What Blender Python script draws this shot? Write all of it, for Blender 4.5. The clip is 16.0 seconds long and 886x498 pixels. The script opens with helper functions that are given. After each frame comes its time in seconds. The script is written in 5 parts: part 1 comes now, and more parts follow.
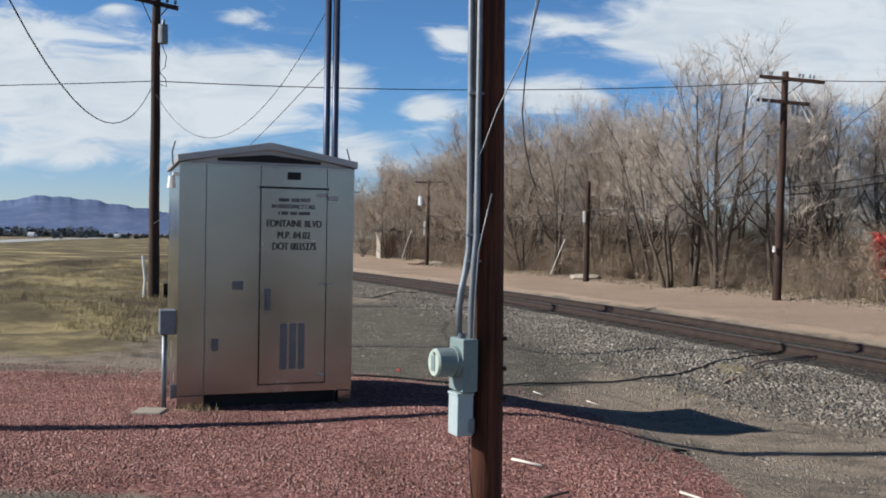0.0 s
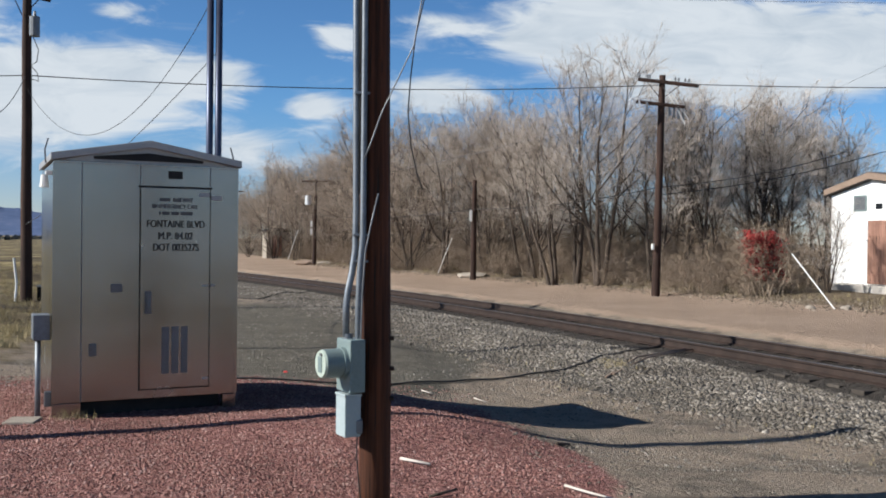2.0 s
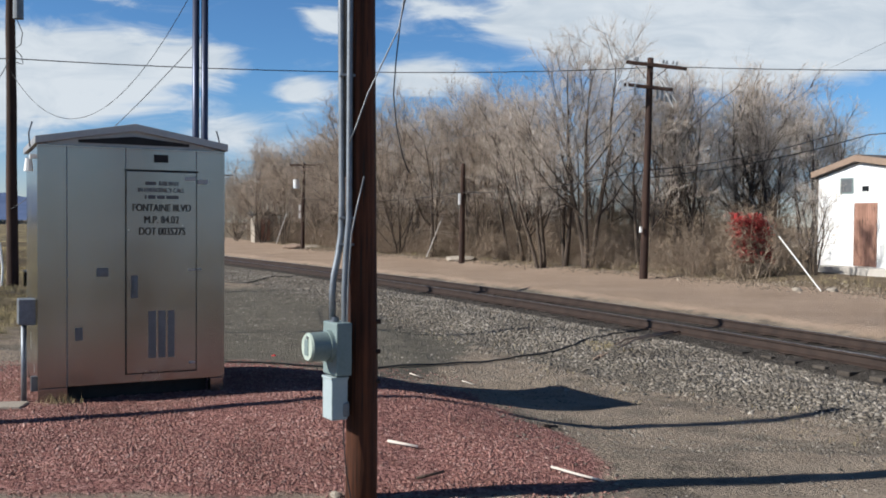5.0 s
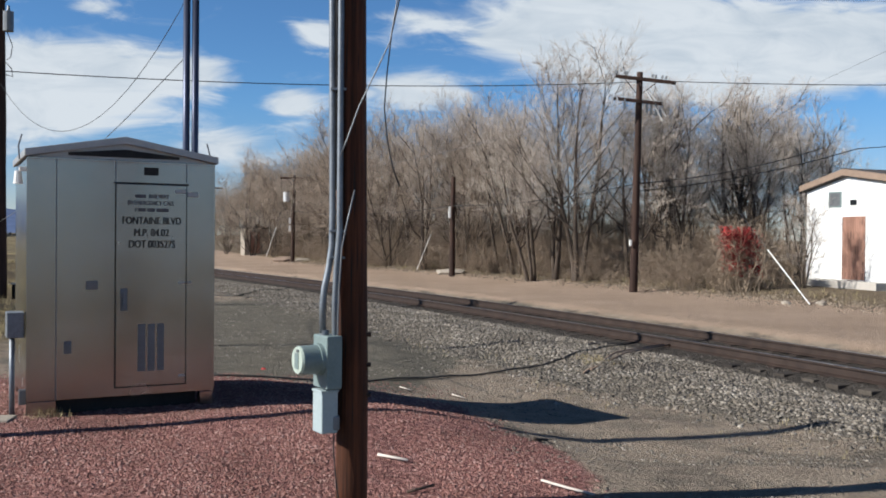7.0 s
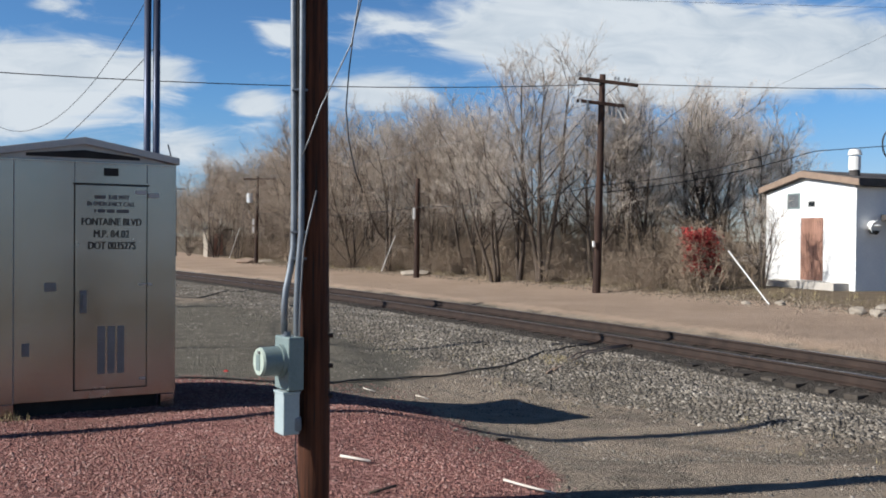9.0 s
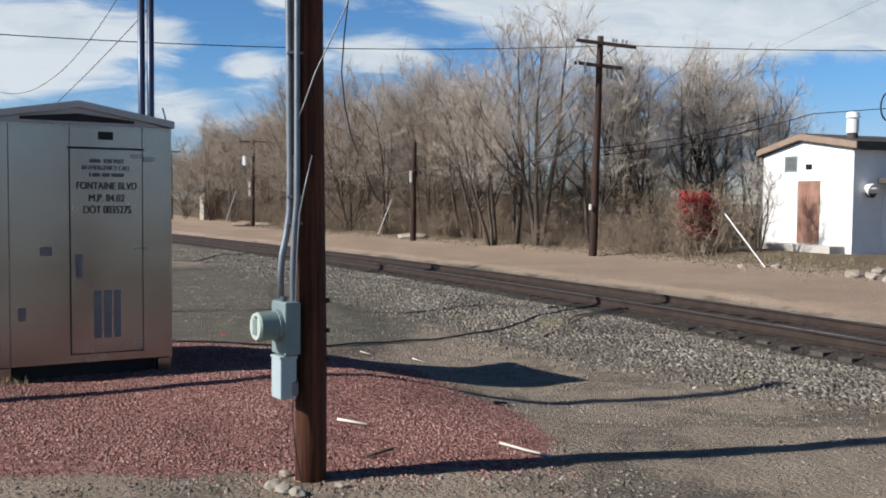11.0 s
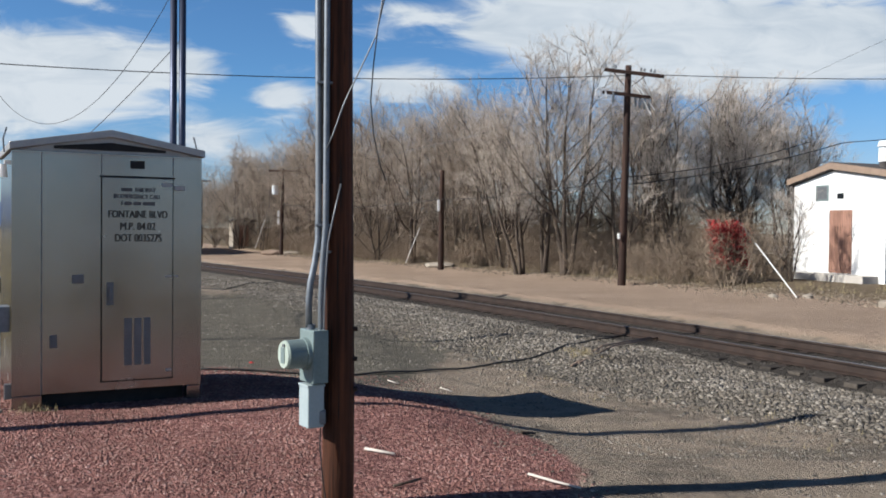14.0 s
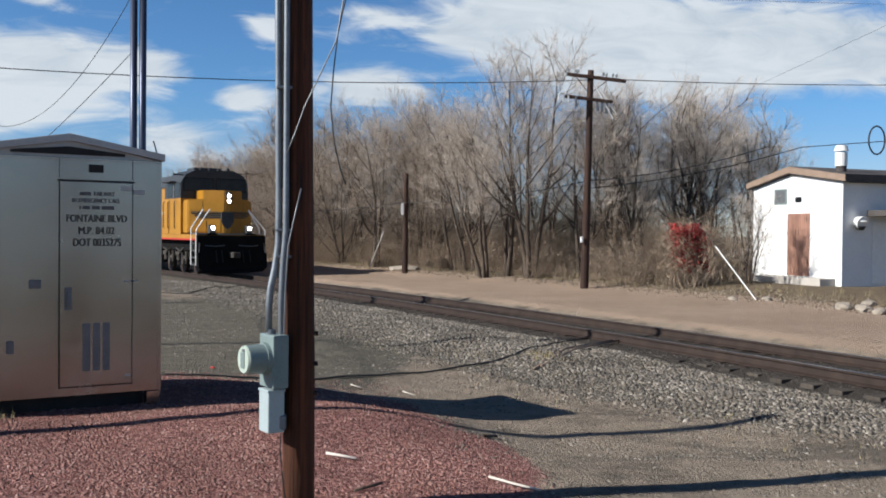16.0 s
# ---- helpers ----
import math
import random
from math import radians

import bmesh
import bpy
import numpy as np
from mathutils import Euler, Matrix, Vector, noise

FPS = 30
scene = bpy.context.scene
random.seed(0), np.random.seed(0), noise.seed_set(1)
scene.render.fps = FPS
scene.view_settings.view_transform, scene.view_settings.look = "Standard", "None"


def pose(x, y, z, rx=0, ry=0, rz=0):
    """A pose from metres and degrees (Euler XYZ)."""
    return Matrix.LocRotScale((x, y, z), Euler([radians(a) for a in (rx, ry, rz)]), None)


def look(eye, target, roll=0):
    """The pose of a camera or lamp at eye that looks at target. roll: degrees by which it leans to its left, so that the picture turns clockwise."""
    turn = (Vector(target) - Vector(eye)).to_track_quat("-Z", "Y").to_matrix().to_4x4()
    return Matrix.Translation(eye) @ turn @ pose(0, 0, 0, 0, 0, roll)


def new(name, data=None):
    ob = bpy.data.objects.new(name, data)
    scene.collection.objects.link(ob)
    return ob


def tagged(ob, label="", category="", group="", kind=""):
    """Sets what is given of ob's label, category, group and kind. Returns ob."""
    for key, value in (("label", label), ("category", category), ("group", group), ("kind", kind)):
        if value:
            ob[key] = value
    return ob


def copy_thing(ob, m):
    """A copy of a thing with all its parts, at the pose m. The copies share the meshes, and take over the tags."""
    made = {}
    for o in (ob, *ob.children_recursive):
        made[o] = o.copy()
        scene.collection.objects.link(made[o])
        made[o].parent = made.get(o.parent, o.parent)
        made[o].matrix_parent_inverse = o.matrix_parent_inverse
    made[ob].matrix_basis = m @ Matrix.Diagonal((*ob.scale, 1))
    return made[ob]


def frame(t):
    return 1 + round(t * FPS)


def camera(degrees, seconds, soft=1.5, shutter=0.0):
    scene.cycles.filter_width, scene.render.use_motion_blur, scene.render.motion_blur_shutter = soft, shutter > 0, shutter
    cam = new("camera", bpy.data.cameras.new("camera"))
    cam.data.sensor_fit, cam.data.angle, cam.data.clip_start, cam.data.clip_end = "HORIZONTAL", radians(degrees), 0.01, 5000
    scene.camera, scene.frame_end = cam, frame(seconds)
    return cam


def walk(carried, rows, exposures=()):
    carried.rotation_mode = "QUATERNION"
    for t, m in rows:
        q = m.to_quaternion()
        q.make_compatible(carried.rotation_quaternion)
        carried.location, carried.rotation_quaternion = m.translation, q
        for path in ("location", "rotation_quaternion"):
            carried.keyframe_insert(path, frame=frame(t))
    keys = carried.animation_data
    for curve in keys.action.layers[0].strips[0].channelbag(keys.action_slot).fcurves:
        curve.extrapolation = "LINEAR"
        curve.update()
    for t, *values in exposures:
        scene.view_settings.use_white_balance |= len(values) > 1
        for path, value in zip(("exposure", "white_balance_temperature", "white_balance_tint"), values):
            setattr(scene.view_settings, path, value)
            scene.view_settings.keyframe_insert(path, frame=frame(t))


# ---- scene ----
EYE = 1.72
cam = camera(50.0, 16.0, soft=1.85)
# seconds, sway x, y, z, yaw, pitch, roll
PATH = [
    (0, -0.000, 0.000, -0.000, 0.00, -0.60, -1.00),
    (0.5, -0.000, 0.005, 0.007, -1.19, -0.79, -0.95),
    (1, 0.011, -0.002, 0.005, -3.54, -1.01, -0.59),
    (1.5, 0.012, 0.002, 0.007, -6.00, -0.62, -0.69),
    (2, 0.008, 0.002, 0.004, -6.75, -0.55, -0.67),
    (2.5, 0.014, -0.001, 0.002, -6.85, -0.55, -0.67),
    (3, 0.011, -0.004, 0.006, -6.51, -1.14, -0.50),
    (3.5, 0.015, 0.009, 0.004, -6.46, -1.15, -0.52),
    (4, 0.022, 0.010, 0.005, -6.94, -1.42, -0.33),
    (4.2, 0.029, 0.003, 0.001, -7.29, -1.70, -0.38),
    (6.3, 0.016, 0.003, -0.001, -7.48, -1.20, -0.56),
    (6.5, 0.018, 0.000, 0.001, -7.54, -1.21, -0.57),
    (7, 0.022, -0.007, 0.001, -8.01, -0.74, -0.58),
    (7.5, 0.023, -0.016, 0.001, -8.23, -0.56, -0.48),
    (8, 0.023, -0.012, 0.003, -8.93, -0.26, -0.81),
    (8.5, 0.032, -0.028, 0.001, -9.57, -0.33, -0.56),
    (9, 0.037, -0.030, -0.001, -10.13, -0.64, -0.54),
    (9.2, 0.036, -0.028, -0.000, -10.19, -0.91, -0.57),
    (11.3, 0.041, -0.017, 0.011, -10.31, -2.94, -0.50),
    (11.5, 0.041, -0.020, 0.009, -10.18, -2.41, -0.43),
    (12, 0.039, -0.022, 0.006, -10.19, -2.17, -0.56),
    (12.5, 0.034, -0.020, 0.004, -8.31, -1.84, -0.26),
    (13, 0.042, -0.022, 0.004, -7.87, -1.36, -0.70),
    (13.5, 0.048, -0.013, 0.010, -8.23, -1.47, -0.40),
    (14, 0.039, -0.005, 0.008, -8.66, -1.15, -0.60),
    (14.5, 0.043, -0.009, 0.005, -8.64, -1.29, -0.07),
    (15, 0.042, -0.015, 0.010, -8.75, -0.99, -0.28),
    (15.5, 0.046, -0.019, 0.011, -9.10, -0.87, -0.34),
    (16, 0.061, -0.036, 0.016, -10.79, -0.93, -0.55),
]
walk(cam, [(t, pose(x, y, EYE + z, 90 + p, r, w)) for t, x, y, z, w, p, r in PATH], exposures=[(0, 0.5), (16, 0.5)])

# ---------------------------------------------------------------- sky and sun
SUN_TURN, SUN_HEIGHT = radians(-97.4), radians(31.5)
TO_SUN = Vector((math.sin(SUN_TURN) * math.cos(SUN_HEIGHT), math.cos(SUN_TURN) * math.cos(SUN_HEIGHT), math.sin(SUN_HEIGHT)))
sun = new("sun", bpy.data.lights.new("sun", "SUN"))
sun.data.energy, sun.data.angle, sun.data.color = 5.0, radians(0.53), (0.975, 0.945, 0.88)
sun.matrix_world = look(TO_SUN * 100, (0, 0, 0))


class Nodes:
    """Short hand for node trees."""

    def __init__(self, tree):
        self.tree = tree
        tree.nodes.clear()

    def add(self, kind, inputs=None, **props):
        node = self.tree.nodes.new(kind)
        for key, value in props.items():
            setattr(node, key, value)
        for key, value in (inputs or {}).items():
            if isinstance(value, bpy.types.NodeSocket):
                self.tree.links.new(value, node.inputs[key])
            else:
                node.inputs[key].default_value = value
        return node

    def math(self, op, a, b=0.0, c=0.0):
        return self.add("ShaderNodeMath", {0: a, 1: b, 2: c}, operation=op).outputs[0]

    def mix(self, fac, a, b, blend="MIX"):
        return self.add("ShaderNodeMix", {0: fac, 6: a, 7: b}, data_type="RGBA", blend_type=blend).outputs[2]

    def noise(self, scale, vec=None, detail=4.0, rough=0.55, dist=0.0):
        n = self.add("ShaderNodeTexNoise", {"Scale": scale, "Detail": detail, "Roughness": rough, "Distortion": dist})
        if vec is not None:
            self.tree.links.new(vec, n.inputs["Vector"])
        return n.outputs["Fac"]

    def ramp(self, fac, *stops):
        r = self.add("ShaderNodeValToRGB", {0: fac})
        e = r.color_ramp.elements
        while len(e) < len(stops):
            e.new(0.5)
        for el, (p, c) in zip(e, stops):
            el.position, el.color = p, (*c, 1) if len(c) == 3 else c
        return r.outputs[0]

    def span(self, v, lo, hi, a=0.0, b=1.0, kind="SMOOTHSTEP"):
        return self.add("ShaderNodeMapRange", {"Value": v, "From Min": lo, "From Max": hi, "To Min": a, "To Max": b}, interpolation_type=kind).outputs[0]


world = bpy.data.worlds.new("world")
scene.world = world
world.use_nodes = True
w = Nodes(world.node_tree)
sky = w.add("ShaderNodeTexSky", sky_type="NISHITA", sun_disc=False, sun_elevation=SUN_HEIGHT, sun_rotation=SUN_TURN, altitude=1700.0, air_density=1.0, dust_density=0.3, ozone_density=1.6)
way = w.add("ShaderNodeTexCoord").outputs["Generated"]
sep = w.add("ShaderNodeSeparateXYZ", {0: way})
ahead = w.math("MAXIMUM", w.math("ABSOLUTE", sep.outputs[1]), 0.05)
az, el = w.math("DIVIDE", sep.outputs[0], ahead), w.math("DIVIDE", sep.outputs[2], ahead)
# cloud banks: turn, height, half width, half height, weight
BANKS = [(-0.40, 0.150, 0.19, 0.055, 1.5), (-0.22, 0.165, 0.10, 0.036, 1.15), (-0.115, 0.165, 0.045, 0.026, 0.85), (-0.46, 0.215, 0.06, 0.022, 0.8), (-0.35, 0.237, 0.02, 0.009, 0.8), (-0.217, 0.228, 0.026, 0.011, 0.95),
         (-0.40, 0.085, 0.16, 0.016, 0.7), (-0.29, 0.112, 0.10, 0.020, 0.65), (-0.095, 0.092, 0.06, 0.022, 1.0), (-0.055, 0.073, 0.03, 0.012, 0.65), (-0.02, 0.137, 0.034, 0.022, 1.15), (0.005, 0.079, 0.03, 0.011, 0.75),
         (0.008, 0.213, 0.036, 0.022, 1.1), (0.105, 0.229, 0.05, 0.012, 0.85), (0.105, 0.154, 0.075, 0.030, 1.2), (0.206, 0.212, 0.05, 0.012, 0.95), (0.31, 0.232, 0.13, 0.042, 1.9), (0.43, 0.205, 0.15, 0.050, 1.8),
         (0.37, 0.170, 0.11, 0.024, 0.9), (0.64, 0.22, 0.2, 0.05, 1.8), (-0.7, 0.22, 0.2, 0.06, 1.2)]
total = None
for a, h, sa, sh, k in BANKS:
    da = w.math("DIVIDE", w.math("SUBTRACT", az, a), sa)
    dh = w.math("DIVIDE", w.math("SUBTRACT", el, h), sh)
    r2 = w.math("ADD", w.math("MULTIPLY", da, da), w.math("MULTIPLY", dh, dh))
    g = w.math("MULTIPLY", w.math("EXPONENT", w.math("MULTIPLY", r2, -1.15)), k)
    total = g if total is None else w.math("ADD", total, g)
flat = w.add("ShaderNodeCombineXYZ", {0: w.math("MULTIPLY", az, 1.0), 1: w.math("MULTIPLY", el, 3.2), 2: sep.outputs[1]}).outputs[0]
puff = w.noise(11.0, flat, 9.0, 0.6, 0.9)
wide = w.noise(2.2, flat, 4.0, 0.55, 0.4)
cover = w.math("ADD", w.math("ADD", total, w.math("MULTIPLY", w.math("SUBTRACT", puff, 0.5), 2.1)), w.math("MULTIPLY", w.math("SUBTRACT", wide, 0.50), 0.7))
cover = w.math("MULTIPLY", w.span(cover, 0.22, 1.12), w.span(el, -0.01, 0.03))
tone = w.ramp(w.math("ADD", w.math("MULTIPLY", puff, 0.6), w.math("MULTIPLY", wide, 0.4)), (0.3, (9.2, 11.0, 13.0)), (0.58, (13.6, 14.9, 16.2)))
deep = w.span(sep.outputs[2], 0.22, 0.65)
clear = w.mix(1.0, sky.outputs[0], w.mix(deep, w.mix(w.span(sep.outputs[2], 0.02, 0.15), (1.45, 1.60, 2.0, 1), (1.12, 1.80, 2.40, 1)), (0.55, 0.78, 1.1, 1)), "MULTIPLY")
colour = w.mix(cover, clear, tone)
back = w.add("ShaderNodeBackground", {"Color": colour, "Strength": 0.0355})
w.add("ShaderNodeOutputWorld", {"Surface": back.outputs[0]})


# ---------------------------------------------------------------- materials
def material(name, build, rough=0.8, metal=0.0, spec=0.3, bump=0.0, bump_scale=40.0, emit=None, strength=0.0):
    """A Principled material. build(n, place) gives the base colour and, if it likes, a roughness and a height."""
    m = bpy.data.materials.new(name)
    m.use_nodes = True
    n = Nodes(m.node_tree)
    place = n.add("ShaderNodeTexCoord").outputs["Object"]
    got = build(n, place)
    got = got if isinstance(got, tuple) and not isinstance(got[0], float) else (got,)
    ins = {"Base Color": got[0], "Roughness": got[1] if len(got) > 1 and got[1] is not None else rough, "Metallic": metal, "Specular IOR Level": spec}
    if emit:
        ins["Emission Color"], ins["Emission Strength"] = (*emit, 1), strength
    if bump:
        height = got[2] if len(got) > 2 else n.noise(bump_scale, place, 5.0, 0.65)
        ins["Normal"] = n.add("ShaderNodeBump", {"Strength": min(1.0, bump), "Distance": 0.02, "Height": height}).outputs[0]
    p = n.add("ShaderNodeBsdfPrincipled", ins)
    n.add("ShaderNodeOutputMaterial", {0: p.outputs[0]})
    return m


def speckled(lo, hi, scale=6.0, fine=60.0, mid=None):
    """Two scales of noise between two colours."""
    def build(n, place):
        f = n.math("ADD", n.math("MULTIPLY", n.noise(scale, place, 5.0, 0.6), 0.6), n.math("MULTIPLY", n.noise(fine, place, 3.0, 0.6), 0.4))
        stops = [(0.32, lo), (0.68, hi)] if mid is None else [(0.3, lo), (0.5, mid), (0.7, hi)]
        return n.ramp(f, *stops)
    return build


def islands(*colours, fine=30.0):
    """Each loose piece takes a colour of its own, with a little grain."""
    def build(n, place):
        rnd = n.add("ShaderNodeNewGeometry").outputs["Random Per Island"]
        base = n.ramp(rnd, *[(i / max(1, len(colours) - 1), c) for i, c in enumerate(colours)])
        grain = n.ramp(n.noise(fine, place, 3.0), (0.3, (0.75, 0.75, 0.75)), (0.7, (1.2, 1.2, 1.2)))
        patch = n.ramp(n.noise(0.8, place, 5.0, 0.6), (0.34, (0.66, 0.64, 0.62)), (0.62, (1.14, 1.14, 1.14)))
        return n.mix(1.0, n.mix(1.0, base, grain, "MULTIPLY"), patch, "MULTIPLY")
    return build


def each_piece(*colours, fine=30.0):
    """Each object takes a colour of its own, with a little grain."""
    def build(n, place):
        rnd = n.add("ShaderNodeObjectInfo").outputs["Random"]
        base = n.ramp(rnd, *[(i / max(1, len(colours) - 1), c) for i, c in enumerate(colours)])
        grain = n.ramp(n.noise(fine, place, 4.0), (0.3, (0.7, 0.7, 0.7)), (0.7, (1.25, 1.25, 1.25)))
        return n.mix(1.0, base, grain, "MULTIPLY")
    return build


def streaked(lo, hi, along=0.6, across=30.0, dark=(0.02, 0.015, 0.012)):
    """Wood grain that runs up the thing, with checks."""
    def build(n, place):
        v = n.add("ShaderNodeMapping", {"Vector": place, "Scale": (across, across, along)}).outputs[0]
        g = n.noise(1.0, v, 6.0, 0.65)
        base = n.ramp(g, (0.3, lo), (0.7, hi))
        crack = n.span(n.noise(2.3, v, 2.0, 0.5), 0.62, 0.7)
        patch = n.ramp(n.noise(1.3, place, 4.0), (0.35, (0.75, 0.72, 0.7)), (0.65, (1.15, 1.1, 1.05)))
        return n.mix(crack, n.mix(1.0, base, patch, "MULTIPLY"), (*dark, 1)), None, g
    return build


def brushed(n, place):
    v = n.add("ShaderNodeMapping", {"Vector": place, "Scale": (2.0, 2.0, 40.0)}).outputs[0]
    g = n.noise(3.0, v, 4.0, 0.6)
    stain = n.noise(1.6, place, 5.0, 0.6)
    base = n.ramp(n.math("ADD", n.math("MULTIPLY", g, 0.25), n.math("MULTIPLY", stain, 0.75)), (0.3, (0.285, 0.276, 0.257)), (0.7, (0.40, 0.388, 0.362)))
    low = n.span(n.add("ShaderNodeSeparateXYZ", {0: place}).outputs[2], 0.5, 0.1)
    dust = n.math("MULTIPLY", low, n.span(n.noise(7.0, place, 5.0, 0.7), 0.4, 0.7))
    base = n.mix(n.math("MULTIPLY", dust, 0.75), base, (0.32, 0.26, 0.22, 1))
    return base, n.span(stain, 0.3, 0.7, 0.18, 0.28, "LINEAR"), g


M = {}
M["steel"] = material("brushed_aluminium", brushed, metal=1.0)
M["steel_dark"] = material("dull_grey_metal", speckled((0.14, 0.15, 0.16), (0.22, 0.23, 0.24), 5, 60), 0.5, 0.6)
# black of rubber seals, and of the painted shade under the cabinet
M["seam"] = material("black_rubber_and_shade", speckled((0.012, 0.012, 0.013), (0.03, 0.03, 0.03)), 0.7)
M["roof_metal"] = material("roof_aluminium", speckled((0.36, 0.35, 0.35), (0.46, 0.45, 0.44), 3, 50), 0.45, 0.6)
M["galvanised"] = material("galvanised_pipe", speckled((0.14, 0.157, 0.18), (0.24, 0.265, 0.295), 8, 70), 0.5, 0.6)
M["meter_grey"] = material("grey_green_enamel", speckled((0.15, 0.20, 0.20), (0.22, 0.28, 0.28), 5, 60), 0.45, 0.1)
M["meter_face"] = material("pale_meter_face", speckled((0.34, 0.41, 0.36), (0.46, 0.52, 0.46), 9, 60), 0.4)
M["box_white"] = material("pale_grey_enamel", speckled((0.30, 0.37, 0.39), (0.40, 0.47, 0.49), 5, 60), 0.45, 0.05)
M["pole_wood"] = material("creosoted_wood", streaked((0.013, 0.006, 0.004), (0.135, 0.046, 0.021), 1.0, 30), 0.75, bump=0.5, spec=0.25)
M["far_wood"] = material("old_pole_wood", streaked((0.022, 0.014, 0.012), (0.07, 0.039, 0.03), 0.5, 14), 0.85, bump=0.3)
M["blue_pole"] = material("blue_grey_painted_steel", speckled((0.05, 0.06, 0.10), (0.085, 0.10, 0.15), 2, 40), 0.4, 0.5)
M["wire"] = material("black_cable", speckled((0.015, 0.015, 0.017), (0.04, 0.04, 0.042)), 0.6)
M["wire_pale"] = material("aluminium_cable", speckled((0.13, 0.137, 0.15), (0.22, 0.23, 0.245)), 0.5, 0.5)
M["insulator"] = material("pale_porcelain", speckled((0.5, 0.52, 0.55), (0.7, 0.72, 0.74)), 0.25)
M["rail"] = material("rusty_rail_steel", speckled((0.022, 0.015, 0.013), (0.06, 0.04, 0.032), 4, 60), 0.65, 0.2, bump=0.2)
M["rail_top"] = material("polished_rail_head", speckled((0.16, 0.14, 0.13), (0.28, 0.26, 0.25), 3, 40), 0.35, 0.8)
M["tie"] = material("weathered_tie_wood", each_piece((0.03, 0.025, 0.022), (0.06, 0.05, 0.042), (0.10, 0.085, 0.07)), 0.9, bump=0.5)
M["oily"] = material("oily_ballast_stone", islands((0.035, 0.032, 0.03), (0.09, 0.08, 0.072), (0.06, 0.055, 0.05)), 0.85)
M["ballast"] = material("ballast_stone", islands((0.06, 0.054, 0.047), (0.20, 0.177, 0.15), (0.10, 0.091, 0.08), (0.38, 0.345, 0.30), (0.15, 0.129, 0.106), (0.25, 0.217, 0.18)), 0.9)
M["red_stone"] = material("red_gravel_stone", islands((0.19, 0.085, 0.072), (0.33, 0.165, 0.14), (0.25, 0.12, 0.10), (0.46, 0.30, 0.265), (0.14, 0.07, 0.062), (0.30, 0.15, 0.13)), 0.9)
M["bark"] = material("grey_brown_bark", streaked((0.04, 0.031, 0.026), (0.125, 0.10, 0.082), 0.8, 9), 0.95, bump=0.6)
M["twig"] = material("winter_twig", islands((0.43, 0.37, 0.32), (0.65, 0.575, 0.505), (0.54, 0.47, 0.41)), 0.95)
M["twig_brown"] = material("brown_winter_twig", islands((0.31, 0.25, 0.202), (0.51, 0.425, 0.35), (0.41, 0.335, 0.275)), 0.95)
M["brush"] = material("dry_brush_twig", islands((0.17, 0.132, 0.10), (0.34, 0.265, 0.20), (0.25, 0.195, 0.148)), 0.95)
M["red_leaf"] = material("red_brush_leaf", islands((0.24, 0.026, 0.026), (0.38, 0.045, 0.042), (0.30, 0.034, 0.032)), 0.85)
M["dry_grass"] = material("dry_grass_blade", islands((0.28, 0.225, 0.13), (0.42, 0.35, 0.20), (0.20, 0.165, 0.09)), 0.95)
M["white_wall"] = material("white_painted_block", speckled((0.66, 0.67, 0.68), (0.80, 0.80, 0.79), 0.8, 14), 0.75, bump=0.15, bump_scale=25)
M["roof_dark"] = material("dark_roof_felt", speckled((0.05, 0.045, 0.045), (0.10, 0.09, 0.085), 2, 40), 0.9)
M["fascia"] = material("brown_fascia_board", speckled((0.20, 0.145, 0.11), (0.30, 0.22, 0.17), 3, 40), 0.8)
M["door_brown"] = material("brown_wooden_door", streaked((0.22, 0.12, 0.09), (0.36, 0.21, 0.165), 0.8, 14), 0.75, bump=0.2)
M["rock"] = material("dusty_rock", speckled((0.24, 0.205, 0.17), (0.38, 0.335, 0.28), 3, 40), 0.95, bump=0.4)
M["concrete"] = material("pale_concrete", speckled((0.36, 0.33, 0.30), (0.52, 0.49, 0.45), 3, 40), 0.9, bump=0.3)
M["dark_glass"] = material("dark_window_glass", lambda n, p: n.ramp(n.noise(3, p), (0.3, (0.01, 0.012, 0.014)), (0.7, (0.02, 0.022, 0.025))), 0.22, spec=0.25)
M["white_paint"] = material("white_paint", speckled((0.70, 0.70, 0.69), (0.82, 0.82, 0.80), 5, 60), 0.6)
M["dead_wood"] = material("bleached_stick", speckled((0.50, 0.45, 0.40), (0.68, 0.62, 0.56), 8, 60), 0.9)
M["clod"] = material("brown_earth_clod", islands((0.10, 0.078, 0.058), (0.24, 0.19, 0.14), (0.16, 0.125, 0.093), (0.32, 0.27, 0.215)), 0.95)
M["far_road"] = material("pale_asphalt", speckled((0.30, 0.29, 0.28), (0.40, 0.39, 0.37), 0.3, 8), 0.9)
M["black"] = material("black_undercarriage_paint", speckled((0.004, 0.004, 0.004), (0.012, 0.011, 0.011), 3, 30), 0.85, spec=0.1)
M["yellow"] = material("yellow_locomotive_paint", speckled((0.31, 0.14, 0.010), (0.45, 0.215, 0.020), 1.5, 20), 0.42, spec=0.4)
M["grime"] = material("oily_truck_grime", speckled((0.018, 0.016, 0.015), (0.085, 0.075, 0.066), 3, 20), 0.8, spec=0.2)
M["loco_grey"] = material("dark_grey_locomotive_paint", speckled((0.028, 0.031, 0.034), (0.05, 0.054, 0.058), 2, 30), 0.5)
M["loco_red"] = material("red_stripe_paint", speckled((0.40, 0.03, 0.03), (0.5, 0.05, 0.04)), 0.5)
M["lamp"] = material("lit_headlamp", lambda n, p: n.ramp(n.noise(3, p), (0.3, (0.9, 0.9, 0.85)), (0.7, (1, 1, 0.95))), 0.3, emit=(1.0, 0.98, 0.95), strength=14.0)
